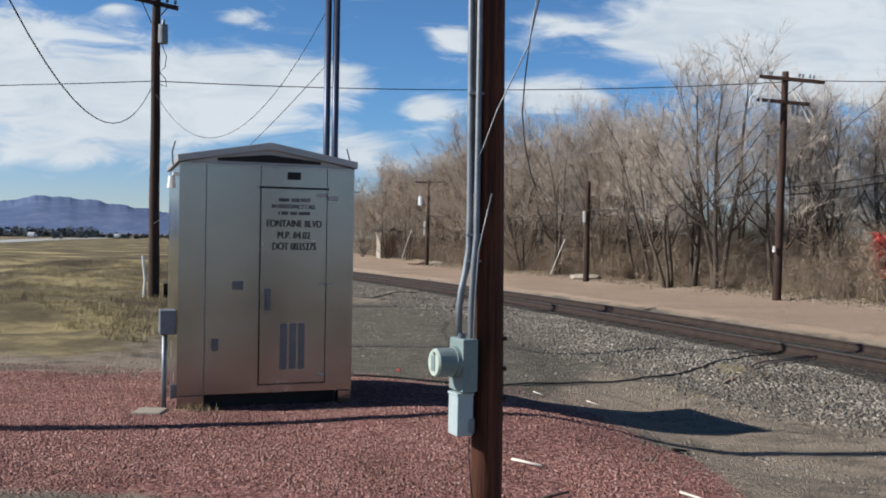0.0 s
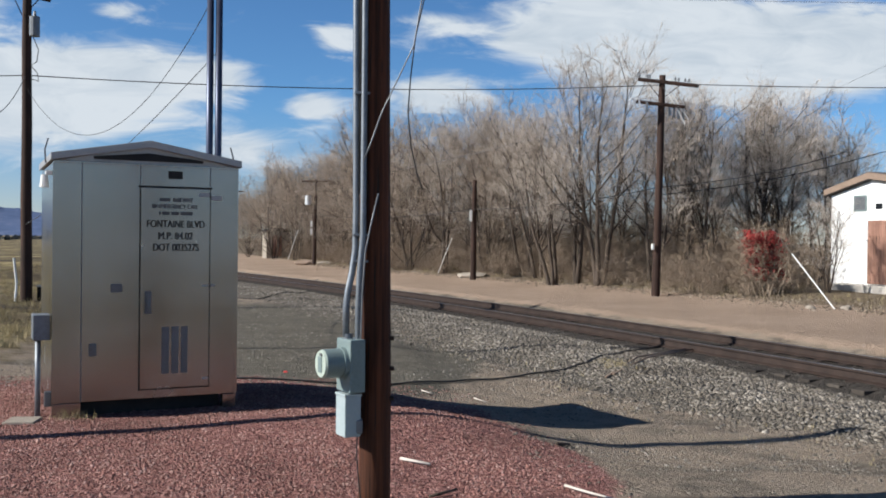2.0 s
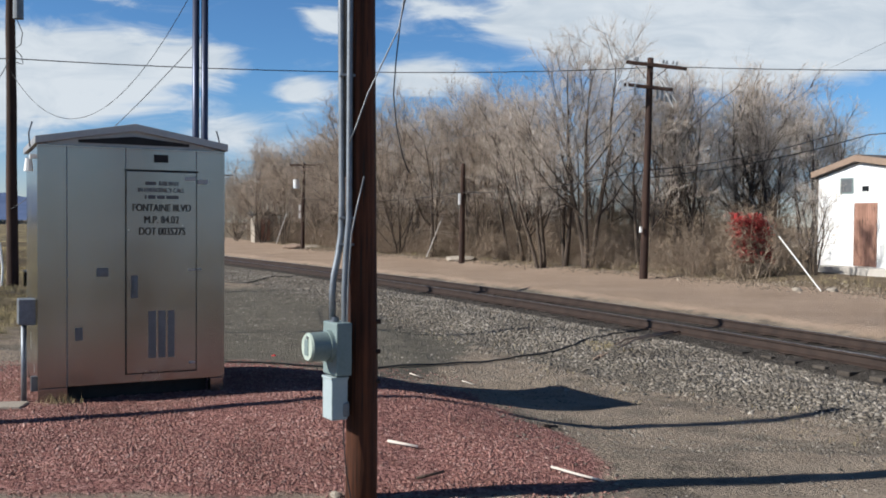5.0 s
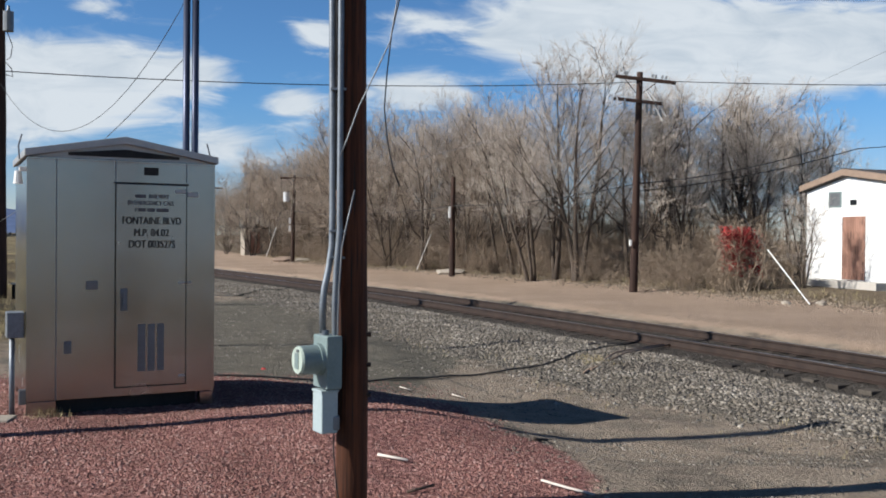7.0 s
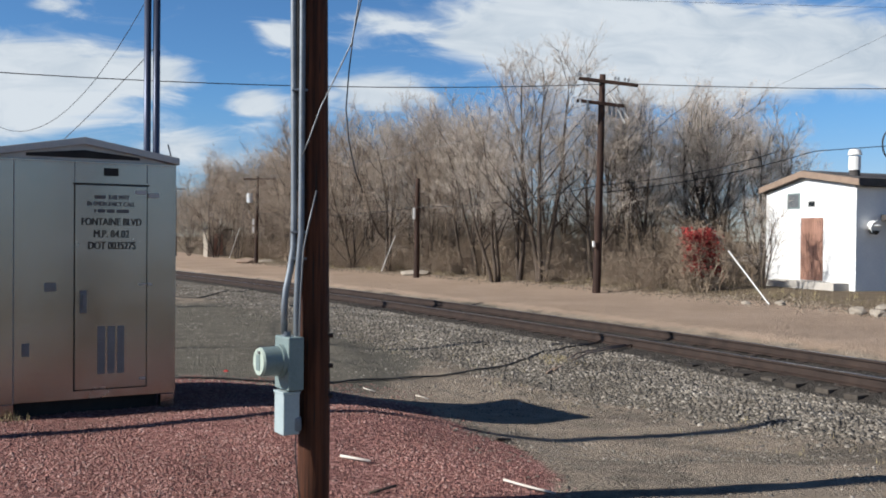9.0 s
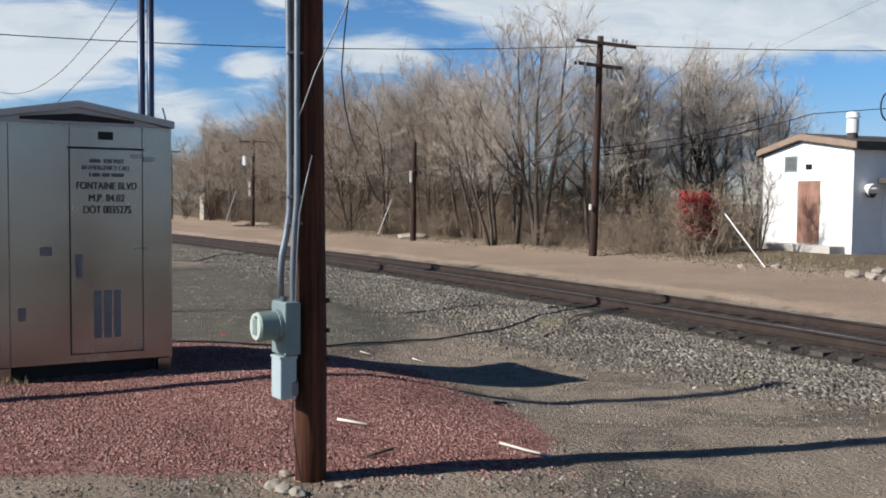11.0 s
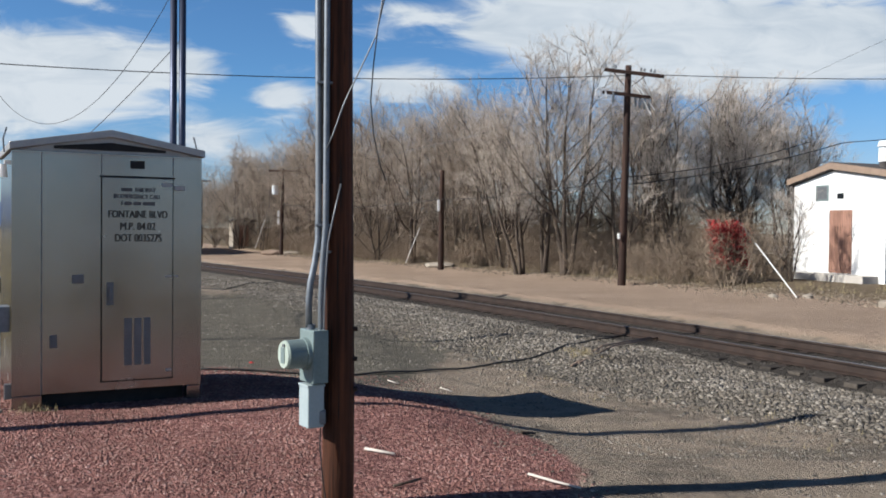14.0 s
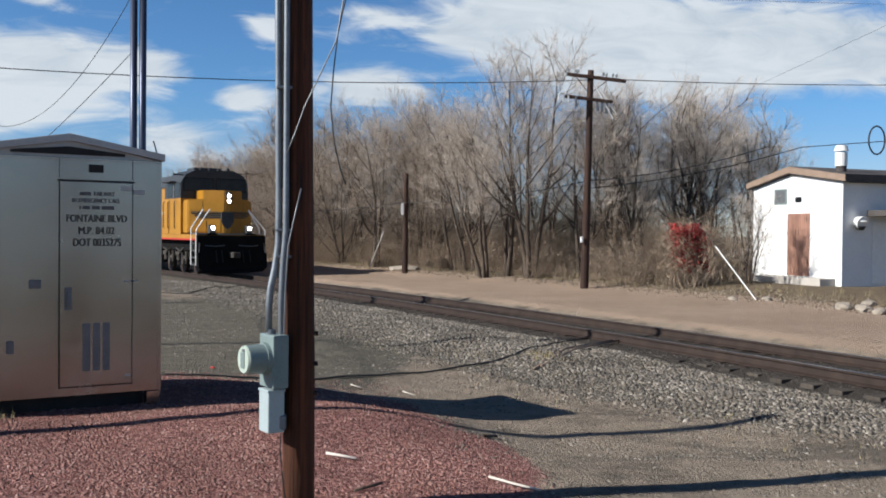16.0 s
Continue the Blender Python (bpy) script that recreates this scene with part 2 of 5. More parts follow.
# distance haze is mixed into the slopes' blue base colour
M["mountain"] = material("hazy_blue_slope", speckled((0.075, 0.105, 0.19), (0.165, 0.19, 0.29), 0.006, 0.03, (0.10, 0.14, 0.245)), 1.0, spec=0.0)
M["far_tree"] = material("distant_dark_foliage", islands((0.05, 0.06, 0.07), (0.09, 0.10, 0.105)), 1.0)
M["ink"] = material("black_lettering", speckled((0.012, 0.012, 0.014), (0.03, 0.03, 0.032)), 0.6)
M["faded_ink"] = material("worn_grey_lettering", speckled((0.07, 0.07, 0.075), (0.14, 0.14, 0.145), 20, 90), 0.6)
M["car_white"] = material("white_car_paint", speckled((0.7, 0.7, 0.7), (0.8, 0.8, 0.8)), 0.3)
M["car_dark"] = material("dark_car_paint", speckled((0.02, 0.025, 0.03), (0.05, 0.055, 0.06)), 0.3)
M["tyre"] = material("tyre_rubber", speckled((0.012, 0.012, 0.012), (0.03, 0.03, 0.03)), 0.85)


# ---------------------------------------------------------------- shaping helpers
def mesh_of(name, bm, mat, smooth=False):
    me = bpy.data.meshes.new(name)
    bmesh.ops.recalc_face_normals(bm, faces=bm.faces)
    bm.to_mesh(me)
    bm.free()
    for m in (mat if isinstance(mat, (list, tuple)) else [mat]):
        me.materials.append(m)
    if smooth:
        for p in me.polygons:
            p.use_smooth = True
    return me


def part(name, bm, mat, parent=None, label="", smooth=False):
    ob = new(name, mesh_of(name, bm, mat, smooth))
    if parent is not None:
        ob.parent = parent
    if label:
        tagged(ob, label)
    return ob


def thing(name, m, label, category, group="", kind=""):
    ob = new(name)
    ob.empty_display_size = 0.2
    ob.matrix_world = m
    return tagged(ob, label, category, group, kind)


def box(bm, lo, hi, bevel=0.0, turn=None):
    c = [(a + b) / 2 for a, b in zip(lo, hi)]
    m = Matrix.Translation(c) @ Matrix.Diagonal((*[abs(b - a) for a, b in zip(lo, hi)], 1))
    got = bmesh.ops.create_cube(bm, size=1, matrix=(turn @ m) if turn else m)
    if bevel:
        edges = list({e for v in got["verts"] for e in v.link_edges})
        bmesh.ops.bevel(bm, geom=edges, offset=bevel, segments=2, affect="EDGES", profile=0.5)
    return bm


def B(lo, hi, bevel=0.0):
    return box(bmesh.new(), lo, hi, bevel)


def rod(bm, a, b, r0, r1=None, seg=12, caps=True):
    a, b = Vector(a), Vector(b)
    d = b - a
    m = Matrix.Translation((a + b) / 2) @ d.to_track_quat("Z", "Y").to_matrix().to_4x4()
    bmesh.ops.create_cone(bm, cap_ends=caps, segments=seg, radius1=r0, radius2=r0 if r1 is None else r1, depth=d.length, matrix=m)
    return bm


def pipe(bm, pts, r, seg=8):
    """A tube through points, its rings square to the way."""
    pts = [Vector(p) for p in pts]
    rings = []
    side = None
    for i, p in enumerate(pts):
        d = (pts[min(i + 1, len(pts) - 1)] - pts[max(i - 1, 0)]).normalized()
        if side is None:
            side = d.orthogonal().normalized()
        side = (side - d * side.dot(d)).normalized()
        up = d.cross(side)
        rr = r[i] if isinstance(r, (list, tuple)) else r
        rings.append([bm.verts.new(p + (side * math.cos(k * math.tau / seg) + up * math.sin(k * math.tau / seg)) * rr) for k in range(seg)])
    for a, b in zip(rings, rings[1:]):
        for k in range(seg):
            bm.faces.new((a[k], a[(k + 1) % seg], b[(k + 1) % seg], b[k]))
    bm.faces.new(rings[0][::-1])
    bm.faces.new(rings[-1])
    return bm


def sag(a, b, drop, n=16):
    a, b = Vector(a), Vector(b)
    return [a.lerp(b, i / n) - Vector((0, 0, drop * 4 * (i / n) * (1 - i / n))) for i in range(n + 1)]


def prism(bm, outline, axis_lo, axis_hi, place):
    """Extrude a closed outline of (u, v); place(u, v, w) gives the point."""
    lo = [bm.verts.new(place(u, v, axis_lo)) for u, v in outline]
    hi = [bm.verts.new(place(u, v, axis_hi)) for u, v in outline]
    n = len(outline)
    for i in range(n):
        bm.faces.new((lo[i], lo[(i + 1) % n], hi[(i + 1) % n], hi[i]))
    bm.faces.new(lo[::-1])
    bm.faces.new(hi)
    return bm


def raw(name, verts, faces, mat, parent=None, smooth=False):
    me = bpy.data.meshes.new(name)
    me.from_pydata(verts, [], faces)
    me.materials.append(mat)
    if smooth:
        me.polygons.foreach_set("use_smooth", [True] * len(me.polygons))
    ob = new(name, me)
    if parent is not None:
        ob.parent = parent
    return ob


# ---------------------------------------------------------------- the lie of the land
def smooth(v, lo, hi):
    f = np.clip((v - lo) / (hi - lo), 0, 1)
    return f * f * (3 - 2 * f)


GAUGE, RAIL_TOP = 1.51, -0.10


def near_rail(y):
    """x of the nearer rail at y, and its slope."""
    y = np.asarray(y, float)
    c = np.clip(y, 2.0, 46.0)
    slope = -0.2106 - 0.005172 * c
    x = 10.863 - 0.2106 * c - 0.002586 * c * c
    x = x + np.where(y < 2, (y - 2) * slope, 0)
    over = np.maximum(y - 46, 0)
    ease = np.minimum(over, 20)
    s0, s1 = slope, -0.215
    x = x + np.where(y > 46, s0 * ease + (s1 - s0) * ease * ease / 40 + s1 * np.maximum(over - 20, 0), 0)
    slope = np.where(y > 46, s0 + (s1 - s0) * ease / 20, slope)
    return x, slope


def beside(x, y):
    """Distance from the track's axis, to the right of it."""
    nx, s = near_rail(y)
    return (x - nx) / np.sqrt(1 + s * s) - GAUGE / 2


def lie(x, y):
    """Height of the ground."""
    x, y = np.asarray(x, float), np.asarray(y, float)
    off = beside(x, y)
    z = np.zeros_like(x * y) + 0.0
    z = z + 0.10 * np.exp(-(((x - 0.1) / 1.3) ** 2 + ((y - 8.7) / 1.0) ** 2))
    z = z - 0.045 * np.exp(-(((x + 1.85) / 1.25) ** 2 + ((y - 9.75) / 0.75) ** 2))
    ditch = smooth(x + 0.12 * (y - 8), 0.9, 3.2) * (0.15 + 0.85 * smooth(y, 6.3, 9.0)) * smooth(y, 3.0, 5.5)
    ditch = np.maximum(ditch, 0.6 * smooth(y, 11.5, 14.0) * smooth(x, -8, -3))
    z = z - 0.31 * ditch * (1 - smooth(off, -4.5, -2.2))
    z = z - 0.20 * np.exp(-(((x - 1.15) / 1.15) ** 2 + ((y - 11.7) / 1.15) ** 2)) - 0.085 * np.exp(-(((x - 3.0) / 1.0) ** 2 + ((y - 11.6) / 1.1) ** 2))
    z = z - 0.05 * np.exp(-(((x - 1.2) / 1.2) ** 2 + ((y - 9.9) / 0.6) ** 2))
    bed = smooth(off, -4.5, -1.9) * (1 - smooth(off, 1.7, 2.8))
    z = z * (1 - bed) - 0.285 * bed
    z = z - 0.075 * smooth(-off, 1.0, 1.35) * (1 - smooth(-off, 2.2, 4.0)) * (1 - smooth(y, 12.5, 18.0))
    road = smooth(off, 1.7, 2.8)
    z = z * (1 - road) + road * (-0.12 + 0.10 * smooth(off, 5, 9) + 0.22 * smooth(off, 8.0, 11.0))
    return z


def bumpy(x, y):
    w = min(1.0, max(0.0, (-x - 0.12 * y - 1.2) / 3)) * min(1.0, max(0.0, (y - 13) / 5))
    rough = w * (0.36 * noise.noise((x * 0.33, y * 0.28, 8)) + 0.07 * noise.noise((x * 0.9, y * 0.8, 3))) if w > 0 else 0.0
    return rough + 0.018 * noise.noise((x * 1.7, y * 1.7, 0)) + 0.03 * noise.noise((x * 0.35, y * 0.35, 5))


def spread(parts):
    out = [parts[0][0]]
    for lo, hi, step in parts:
        out += list(np.arange(lo + step, hi + step * 0.5, step))
    return np.array(out)


def ground_sheet():
    xs = spread([(-4000, -1000, 500), (-1000, -200, 100), (-200, -40, 16), (-40, -9, 1.0), (-9, 10, 0.14), (10, 32, 0.5), (32, 120, 8), (120, 1000, 110), (1000, 4000, 500)])
    ys = spread([(-400, -40, 40), (-40, 0, 4), (0, 4, 0.4), (4, 22, 0.14), (22, 60, 0.5), (60, 130, 2.5), (130, 500, 37), (500, 4500, 400)])
    X, Y = np.meshgrid(xs, ys)
    Z = lie(X, Y)
    flatten = 1 - smooth(np.hypot(X, Y), 60, 140)
    Z = Z * flatten - 0.05 * (1 - flatten)
    Z = Z + 0.35 * smooth(-X, 14, 45) * (1 - smooth(Y, 60, 120)) * smooth(Y, 18, 40)
    for j in range(Y.shape[0]):
        for i in range(X.shape[1]):
            if -40 < X[j, i] < 32 and -4 < Y[j, i] < 60:
                Z[j, i] += bumpy(X[j, i], Y[j, i])
    nx, ny = len(xs), len(ys)
    idx = np.arange(nx * ny).reshape(ny, nx)
    quads = np.stack([idx[:-1, :-1], idx[:-1, 1:], idx[1:, 1:], idx[1:, :-1]], -1).reshape(-1, 4)
    me = bpy.data.meshes.new("ground")
    me.from_pydata(np.stack([X, Y, Z], -1).reshape(-1, 3).tolist(), [], quads.tolist())
    me.polygons.foreach_set("use_smooth", [True] * len(me.polygons))
    off = beside(X, Y)
    # what lies where: red gravel pad, ballast, dirt road, field grass, brush floor
    pad = smooth(-(np.hypot((X + 2.2) / 4.4, (Y - 7.6) / 4.6) - 1), -0.08, 0.10)
    pad = np.maximum(pad, smooth(1.9 - X - 0.05 * (Y - 6), -0.75, 0.6) * smooth(11.6 - Y, -0.3, 0.3) * smooth(X, -7.5, -6) * smooth(Y, -3, 0))
    pad = pad * smooth(Y + 0.12 * X, 5.55, 6.5)
    ballast = smooth(off, -6.3, -3.6) * (1 - smooth(off, 1.2, 1.7)) * smooth(Y + 1.6 * (X - 6), 5.0, 10.5)
    road = smooth(off, 1.6, 2.5) * (1 - smooth(off, 8.3, 9.6))
    grass = smooth(-X - 0.15 * Y, 0.6, 4.5) * smooth(Y, 11.8, 15.5)
    wood = smooth(off, 7.9, 9.6)
    silt = smooth(Y, 11.2, 12.4) * (1 - smooth(Y, 24, 32)) * smooth(X + 0.05 * Y, -3.6, -2.2) * (1 - smooth(X - 0.35 * (Y - 12), 0.6, 2.2))
    for name, v in (("pad", pad), ("ballast", ballast), ("road", road), ("grass", grass * (1 - road)), ("wood", wood), ("oily", (1 - smooth(np.abs(off), 1.15, 1.6))), ("silt", silt)):
        at = me.attributes.new(name, "FLOAT", "POINT")
        at.data.foreach_set("value", v.reshape(-1).astype(np.float32))
    m = bpy.data.materials.new("earth_and_gravel")
    m.use_nodes = True
    n = Nodes(m.node_tree)
    place = n.add("ShaderNodeTexCoord").outputs["Object"]
    rough_edge = n.math("MULTIPLY", n.math("SUBTRACT", n.noise(2.2, place, 6, 0.65), 0.5), 0.9)

    def zone(name):
        a = n.add("ShaderNodeAttribute", attribute_name=name).outputs["Fac"]
        return n.span(n.math("ADD", a, rough_edge), 0.35, 0.65)

    big, mid, fine = n.noise(0.35, place, 5, 0.6), n.noise(3.0, place, 6, 0.65), n.noise(45.0, place, 4, 0.7)
    cell = n.add("ShaderNodeTexVoronoi", {"Vector": place, "Scale": 26.0})
    stone = n.add("ShaderNodeSeparateColor", {0: cell.outputs["Color"]}).outputs[0]
    f = n.math("ADD", n.math("MULTIPLY", mid, 0.5), n.math("MULTIPLY", fine, 0.5))
    dirt = n.mix(n.span(n.noise(0.6, place, 6, 0.65), 0.47, 0.62), n.ramp(f, (0.34, (0.20, 0.16, 0.122)), (0.66, (0.365, 0.297, 0.232))), n.ramp(f, (0.34, (0.085, 0.07, 0.056)), (0.66, (0.21, 0.178, 0.143))))
    red = n.ramp(n.math("ADD", n.math("MULTIPLY", stone, 0.6), n.math("MULTIPLY", f, 0.4)), (0.15, (0.13, 0.062, 0.055)), (0.55, (0.25, 0.115, 0.10)), (0.85, (0.38, 0.21, 0.185)))
    grey = n.ramp(n.math("ADD", n.math("MULTIPLY", stone, 0.6), n.math("MULTIPLY", f, 0.4)), (0.15, (0.07, 0.062, 0.053)), (0.55, (0.15, 0.132, 0.11)), (0.9, (0.27, 0.24, 0.205)))
    tan = n.ramp(n.math("ADD", n.math("MULTIPLY", big, 0.5), n.math("MULTIPLY", f, 0.5)), (0.32, (0.27, 0.197, 0.145)), (0.68, (0.43, 0.322, 0.245)))
    swathe = n.noise(1.0, n.add("ShaderNodeMapping", {"Vector": place, "Scale": (0.22, 0.20, 1.0)}).outputs[0], 7, 0.65)
    straw = n.ramp(n.math("ADD", n.math("MULTIPLY", swathe, 0.75), n.math("MULTIPLY", f, 0.25)), (0.42, (0.085, 0.066, 0.044)), (0.51, (0.17, 0.135, 0.078)), (0.58, (0.34, 0.28, 0.145)), (0.68, (0.56, 0.47, 0.25)))
    litter = n.ramp(f, (0.3, (0.10, 0.075, 0.05)), (0.7, (0.24, 0.185, 0.125)))
    c = dirt
    mud = n.ramp(f, (0.32, (0.085, 0.077, 0.060)), (0.68, (0.19, 0.170, 0.138)))
    for name, col in (("silt", mud), ("grass", straw), ("pad", red), ("ballast", grey), ("road", tan), ("wood", litter), ("oily", (0.055, 0.048, 0.042, 1))):
        c = n.mix(zone(name), c, col)
    b = n.add("ShaderNodeBump", {"Strength": 0.9, "Distance": 0.04, "Height": n.math("ADD", n.math("MULTIPLY", cell.outputs["Distance"], -0.6), n.math("ADD", fine, mid))}).outputs[0]
    p = n.add("ShaderNodeBsdfPrincipled", {"Base Color": c, "Roughness": 0.95, "Specular IOR Level": 0.15, "Normal": b})
    n.add("ShaderNodeOutputMaterial", {0: p.outputs[0]})
    me.materials.append(m)
    return tagged(new("ground", me), "red gravel pad, grey dirt, tan dirt road and dry field", "ground", kind="structure")


ground_sheet()


def top(x, y):
    return float(lie(x, y)) + bumpy(x, y)


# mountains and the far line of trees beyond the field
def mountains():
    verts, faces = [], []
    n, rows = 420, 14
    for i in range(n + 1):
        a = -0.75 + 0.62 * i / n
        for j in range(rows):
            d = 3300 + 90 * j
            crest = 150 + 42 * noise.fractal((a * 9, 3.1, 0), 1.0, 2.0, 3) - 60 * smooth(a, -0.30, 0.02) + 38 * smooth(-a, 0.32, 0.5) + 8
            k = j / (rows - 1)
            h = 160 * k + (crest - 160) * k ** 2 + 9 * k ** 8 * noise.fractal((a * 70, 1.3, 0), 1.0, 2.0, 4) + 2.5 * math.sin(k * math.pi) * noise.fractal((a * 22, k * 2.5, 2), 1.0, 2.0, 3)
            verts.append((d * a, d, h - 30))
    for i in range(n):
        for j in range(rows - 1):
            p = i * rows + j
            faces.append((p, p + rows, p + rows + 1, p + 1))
    return tagged(raw("backdrop_mountains", verts, faces, M["mountain"], smooth=True), "distant mountain range with blue haze in its colour", "mountains", kind="structure")


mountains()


# ---------------------------------------------------------------- the railway
def track_points(lo, hi, off, step):
    y = lo
    out = []
    while y <= hi + 1e-6:
        x, s = near_rail(y)
        d = Vector((float(s), 1, 0)).normalized()
        right = Vector((d.y, -d.x, 0))
        out.append((Vector((float(x), y, 0)) + right * off, d, right))
        y += step if y < 70 else step * 6
    return out


RAIL_SHAPE = [(-0.075, -0.171), (0.075, -0.171), (0.075, -0.158), (0.012, -0.135), (0.010, -0.045), (0.036, -0.034), (0.036, -0.006), (0.028, 0.0), (-0.028, 0.0), (-0.036, -0.006), (-0.036, -0.034), (-0.010, -0.045), (-0.012, -0.135), (-0.075, -0.158)]


def rail_line(off):
    pts = track_points(-30, 330, off, 0.8)
    verts, faces = [], []
    n = len(RAIL_SHAPE)
    for p, d, r in pts:
        for u, v in RAIL_SHAPE:
            verts.append(tuple(p + r * u + Vector((0, 0, RAIL_TOP + v))))
    for i in range(len(pts) - 1):
        for k in range(n):
            faces.append((i * n + k, i * n + (k + 1) % n, (i + 1) * n + (k + 1) % n, (i + 1) * n + k))
    ob = raw("rail", verts, faces, M["rail"])
    ob.data.materials.append(M["rail_top"])
    for f in ob.data.polygons:
        if f.index % n in (7, 8):
            f.material_index = 1
    return ob


track = thing("railway_track", Matrix.Identity(4), "rusty railway track with weathered ties on grey ballast", "track", kind="structure")
rail_line(0.0).parent = track
rail_line(GAUGE).parent = track
tie_mesh = mesh_of("tie", B((-0.53, -0.115, -0.17), (2.04, 0.115, 0.0), 0.012), M["tie"])
plate_mesh = mesh_of("tie_plate", B((-0.18, -0.09, 0.0), (0.18, 0.09, 0.014), 0.004), M["rail"])
for i, (p, d, r) in enumerate(track_points(-14, 75, 0.0, 0.52)):
    tie = new("tie", tie_mesh)
    tie.parent = track
    j = random.Random(i)
    tie.matrix_world = Matrix.Translation(p + r * j.uniform(-0.05, 0.05) + Vector((0, 0, RAIL_TOP - 0.172 - 0.012 + j.uniform(-0.008, 0.0)))) @ Matrix.Rotation(math.atan2(r.y, r.x) + j.uniform(-0.02, 0.02), 4, "Z")
    if p.y < 32:
        for off in (0.0, GAUGE):
            pl = new("tie_plate", plate_mesh)
            pl.parent = track
            pl.matrix_world = Matrix.Translation(p + r * off + Vector((0, 0, RAIL_TOP - 0.185))) @ Matrix.Rotation(math.atan2(r.y, r.x), 4, "Z")


# joint bond cables, black loops over the rail and along the ballast
def cable_on_ground(name, pts, r, label, lift=0.02, mat="wire"):
    out = []
    for (x0, y0, *h0), (x1, y1, *h1) in zip(pts, pts[1:]):
        for k in range(8):
            f = k / 8
            x, y = x0 + (x1 - x0) * f, y0 + (y1 - y0) * f
            h = (h0[0] if h0 else 0) * (1 - f) + (h1[0] if h1 else 0) * f
            out.append((x + 0.03 * noise.noise((x, y, 9)), y + 0.05 * noise.noise((x * 2, y, 3)), top(x, y) + lift + h))
    ob = part(name, pipe(bmesh.new(), out, r, 6), M[mat], None, smooth=True)
    return tagged(ob, label, "cable")


# ---------------------------------------------------------------- the signal cabinet
CAB_W, CAB_D = 1.754, 1.62
cabinet_pose = Matrix.Translation((-2.59, 9.32, 0.0)) @ Matrix.Rotation(radians(19.6), 4, "Z")


def signal_cabinet():
    c = thing("signal_cabinet", cabinet_pose, "brushed aluminium railway signal cabinet on feet with gabled roof", "cabinet")
    W, D = CAB_W, CAB_D
    # body: four walls and a floor
    t = 0.03
    bm = bmesh.new()
    box(bm, (0.0, 0.0, 0.13), (W, t, 2.42), 0.006)
    part("front_wall", bm, M["steel"], c)
    part("side_wall", B((0.0, t, 0.10), (t, D - t, 2.42), 0.004), M["steel"], c)
    part("side_wall", B((W - t, t, 0.10), (W, D - t, 2.42), 0.004), M["steel"], c)
    part("back_wall", B((0.0, D - t, 0.10), (W, D, 2.42), 0.004), M["steel"], c)
    part("floor_pan", B((t, t, 0.13), (W - t, D - t, 0.16)), M["steel_dark"], c)
    # feet
    for x0, x1 in ((0.0, 0.262), (1.615, W)):
        for y0, y1 in ((0.004, 0.11), (D - 0.11, D - 0.004)):
            f = bmesh.new()
            box(f, (x0 + 0.003, y0, -0.10), (x1 - 0.003, y1, 0.128), 0.006)
            part("foot", f, M["steel"], c)
    # added black strip and blackened skids paint the shade in the gap below
    part("base_frame", B((0.27, 0.16, -0.06), (1.61, 0.20, 0.128), 0.004), M["seam"], c, "black filler strip for the shade under the cabinet")
    for y0 in (0.55, 1.2):
        part("skid", B((0.05, y0, -0.02), (W - 0.05, y0 + 0.1, 0.128), 0.004), M["seam"], c)
    # corner posts and trims
    part("corner_trim", B((-0.004, -0.006, 0.128), (0.03, 0.03, 2.425), 0.003), M["steel"], c)
    part("corner_trim", B((W - 0.03, -0.006, 0.128), (W + 0.004, 0.03, 2.425), 0.003), M["steel"], c)
    for x in (0.256, 0.792, 1.472):
        lo = 0.132 if x < 0.5 else 2.235
        part("panel_seam", B((x - 0.005, -0.0035, lo), (x + 0.005, 0.004, 2.415)), M["steel_dark"], c)
    part("drip_rail", B((0.0, -0.012, 2.412), (W, 0.002, 2.432), 0.003), M["steel"], c)
    # roof
    O = 0.028
    roof = bmesh.new()
    prism(roof, [(-O, 2.432), (0.878, 2.60), (W + O, 2.432), (W + O, 2.502), (0.878, 2.662), (-O, 2.502)], -0.05, D + 0.06, lambda u, v, q: (u, q, v))
    bmesh.ops.bevel(roof, geom=list(roof.edges), offset=0.005, segments=1, affect="EDGES")
    part("roof", roof, M["roof_metal"], c, "dull grey gabled metal roof")
    gable = bmesh.new()
    prism(gable, [(0.0, 2.43), (W, 2.43), (0.878, 2.612)], 0.012, 0.03, lambda u, v, q: (u, q, v))
    part("gable_panel", gable, M["roof_metal"], c)
    slot = bmesh.new()
    prism(slot, [(0.36, 2.462), (1.40, 2.462), (1.40, 2.488), (0.878, 2.540), (0.36, 2.488)], -0.004, 0.012, lambda u, v, q: (u, q, v))
    part("vent_slot", slot, M["seam"], c, "dark vent slot under the gable")
    # door
    door = part("door", B((0.796, -0.016, 0.222), (1.466, -0.001, 2.205), 0.005), M["steel"], c, "plain aluminium door with black seal and worn lettering")
    for lo, hi in (((0.786, -0.008, 0.212), (0.7955, 0.0, 2.215)), ((1.4665, -0.008, 0.212), (1.476, 0.0, 2.215)), ((0.786, -0.008, 0.212), (1.476, 0.0, 0.2215)), ((0.770, -0.014, 2.206), (1.492, 0.0, 2.222))):
        part("door_seal", B(lo, hi), M["seam"], c)
    for x0, x1 in ((1.003, 1.076), (1.098, 1.168), (1.190, 1.256)):
        louvre = part("louvre", B((x0, -0.019, 0.367), (x1, -0.0162, 0.832), 0.001), M["steel_dark"], door)
        for k in range(11):
            z0 = 0.385 + k * 0.041
            blade = bmesh.new()
            box(blade, (x0 + 0.006, -0.026, z0), (x1 - 0.006, -0.0192, z0 + 0.012))
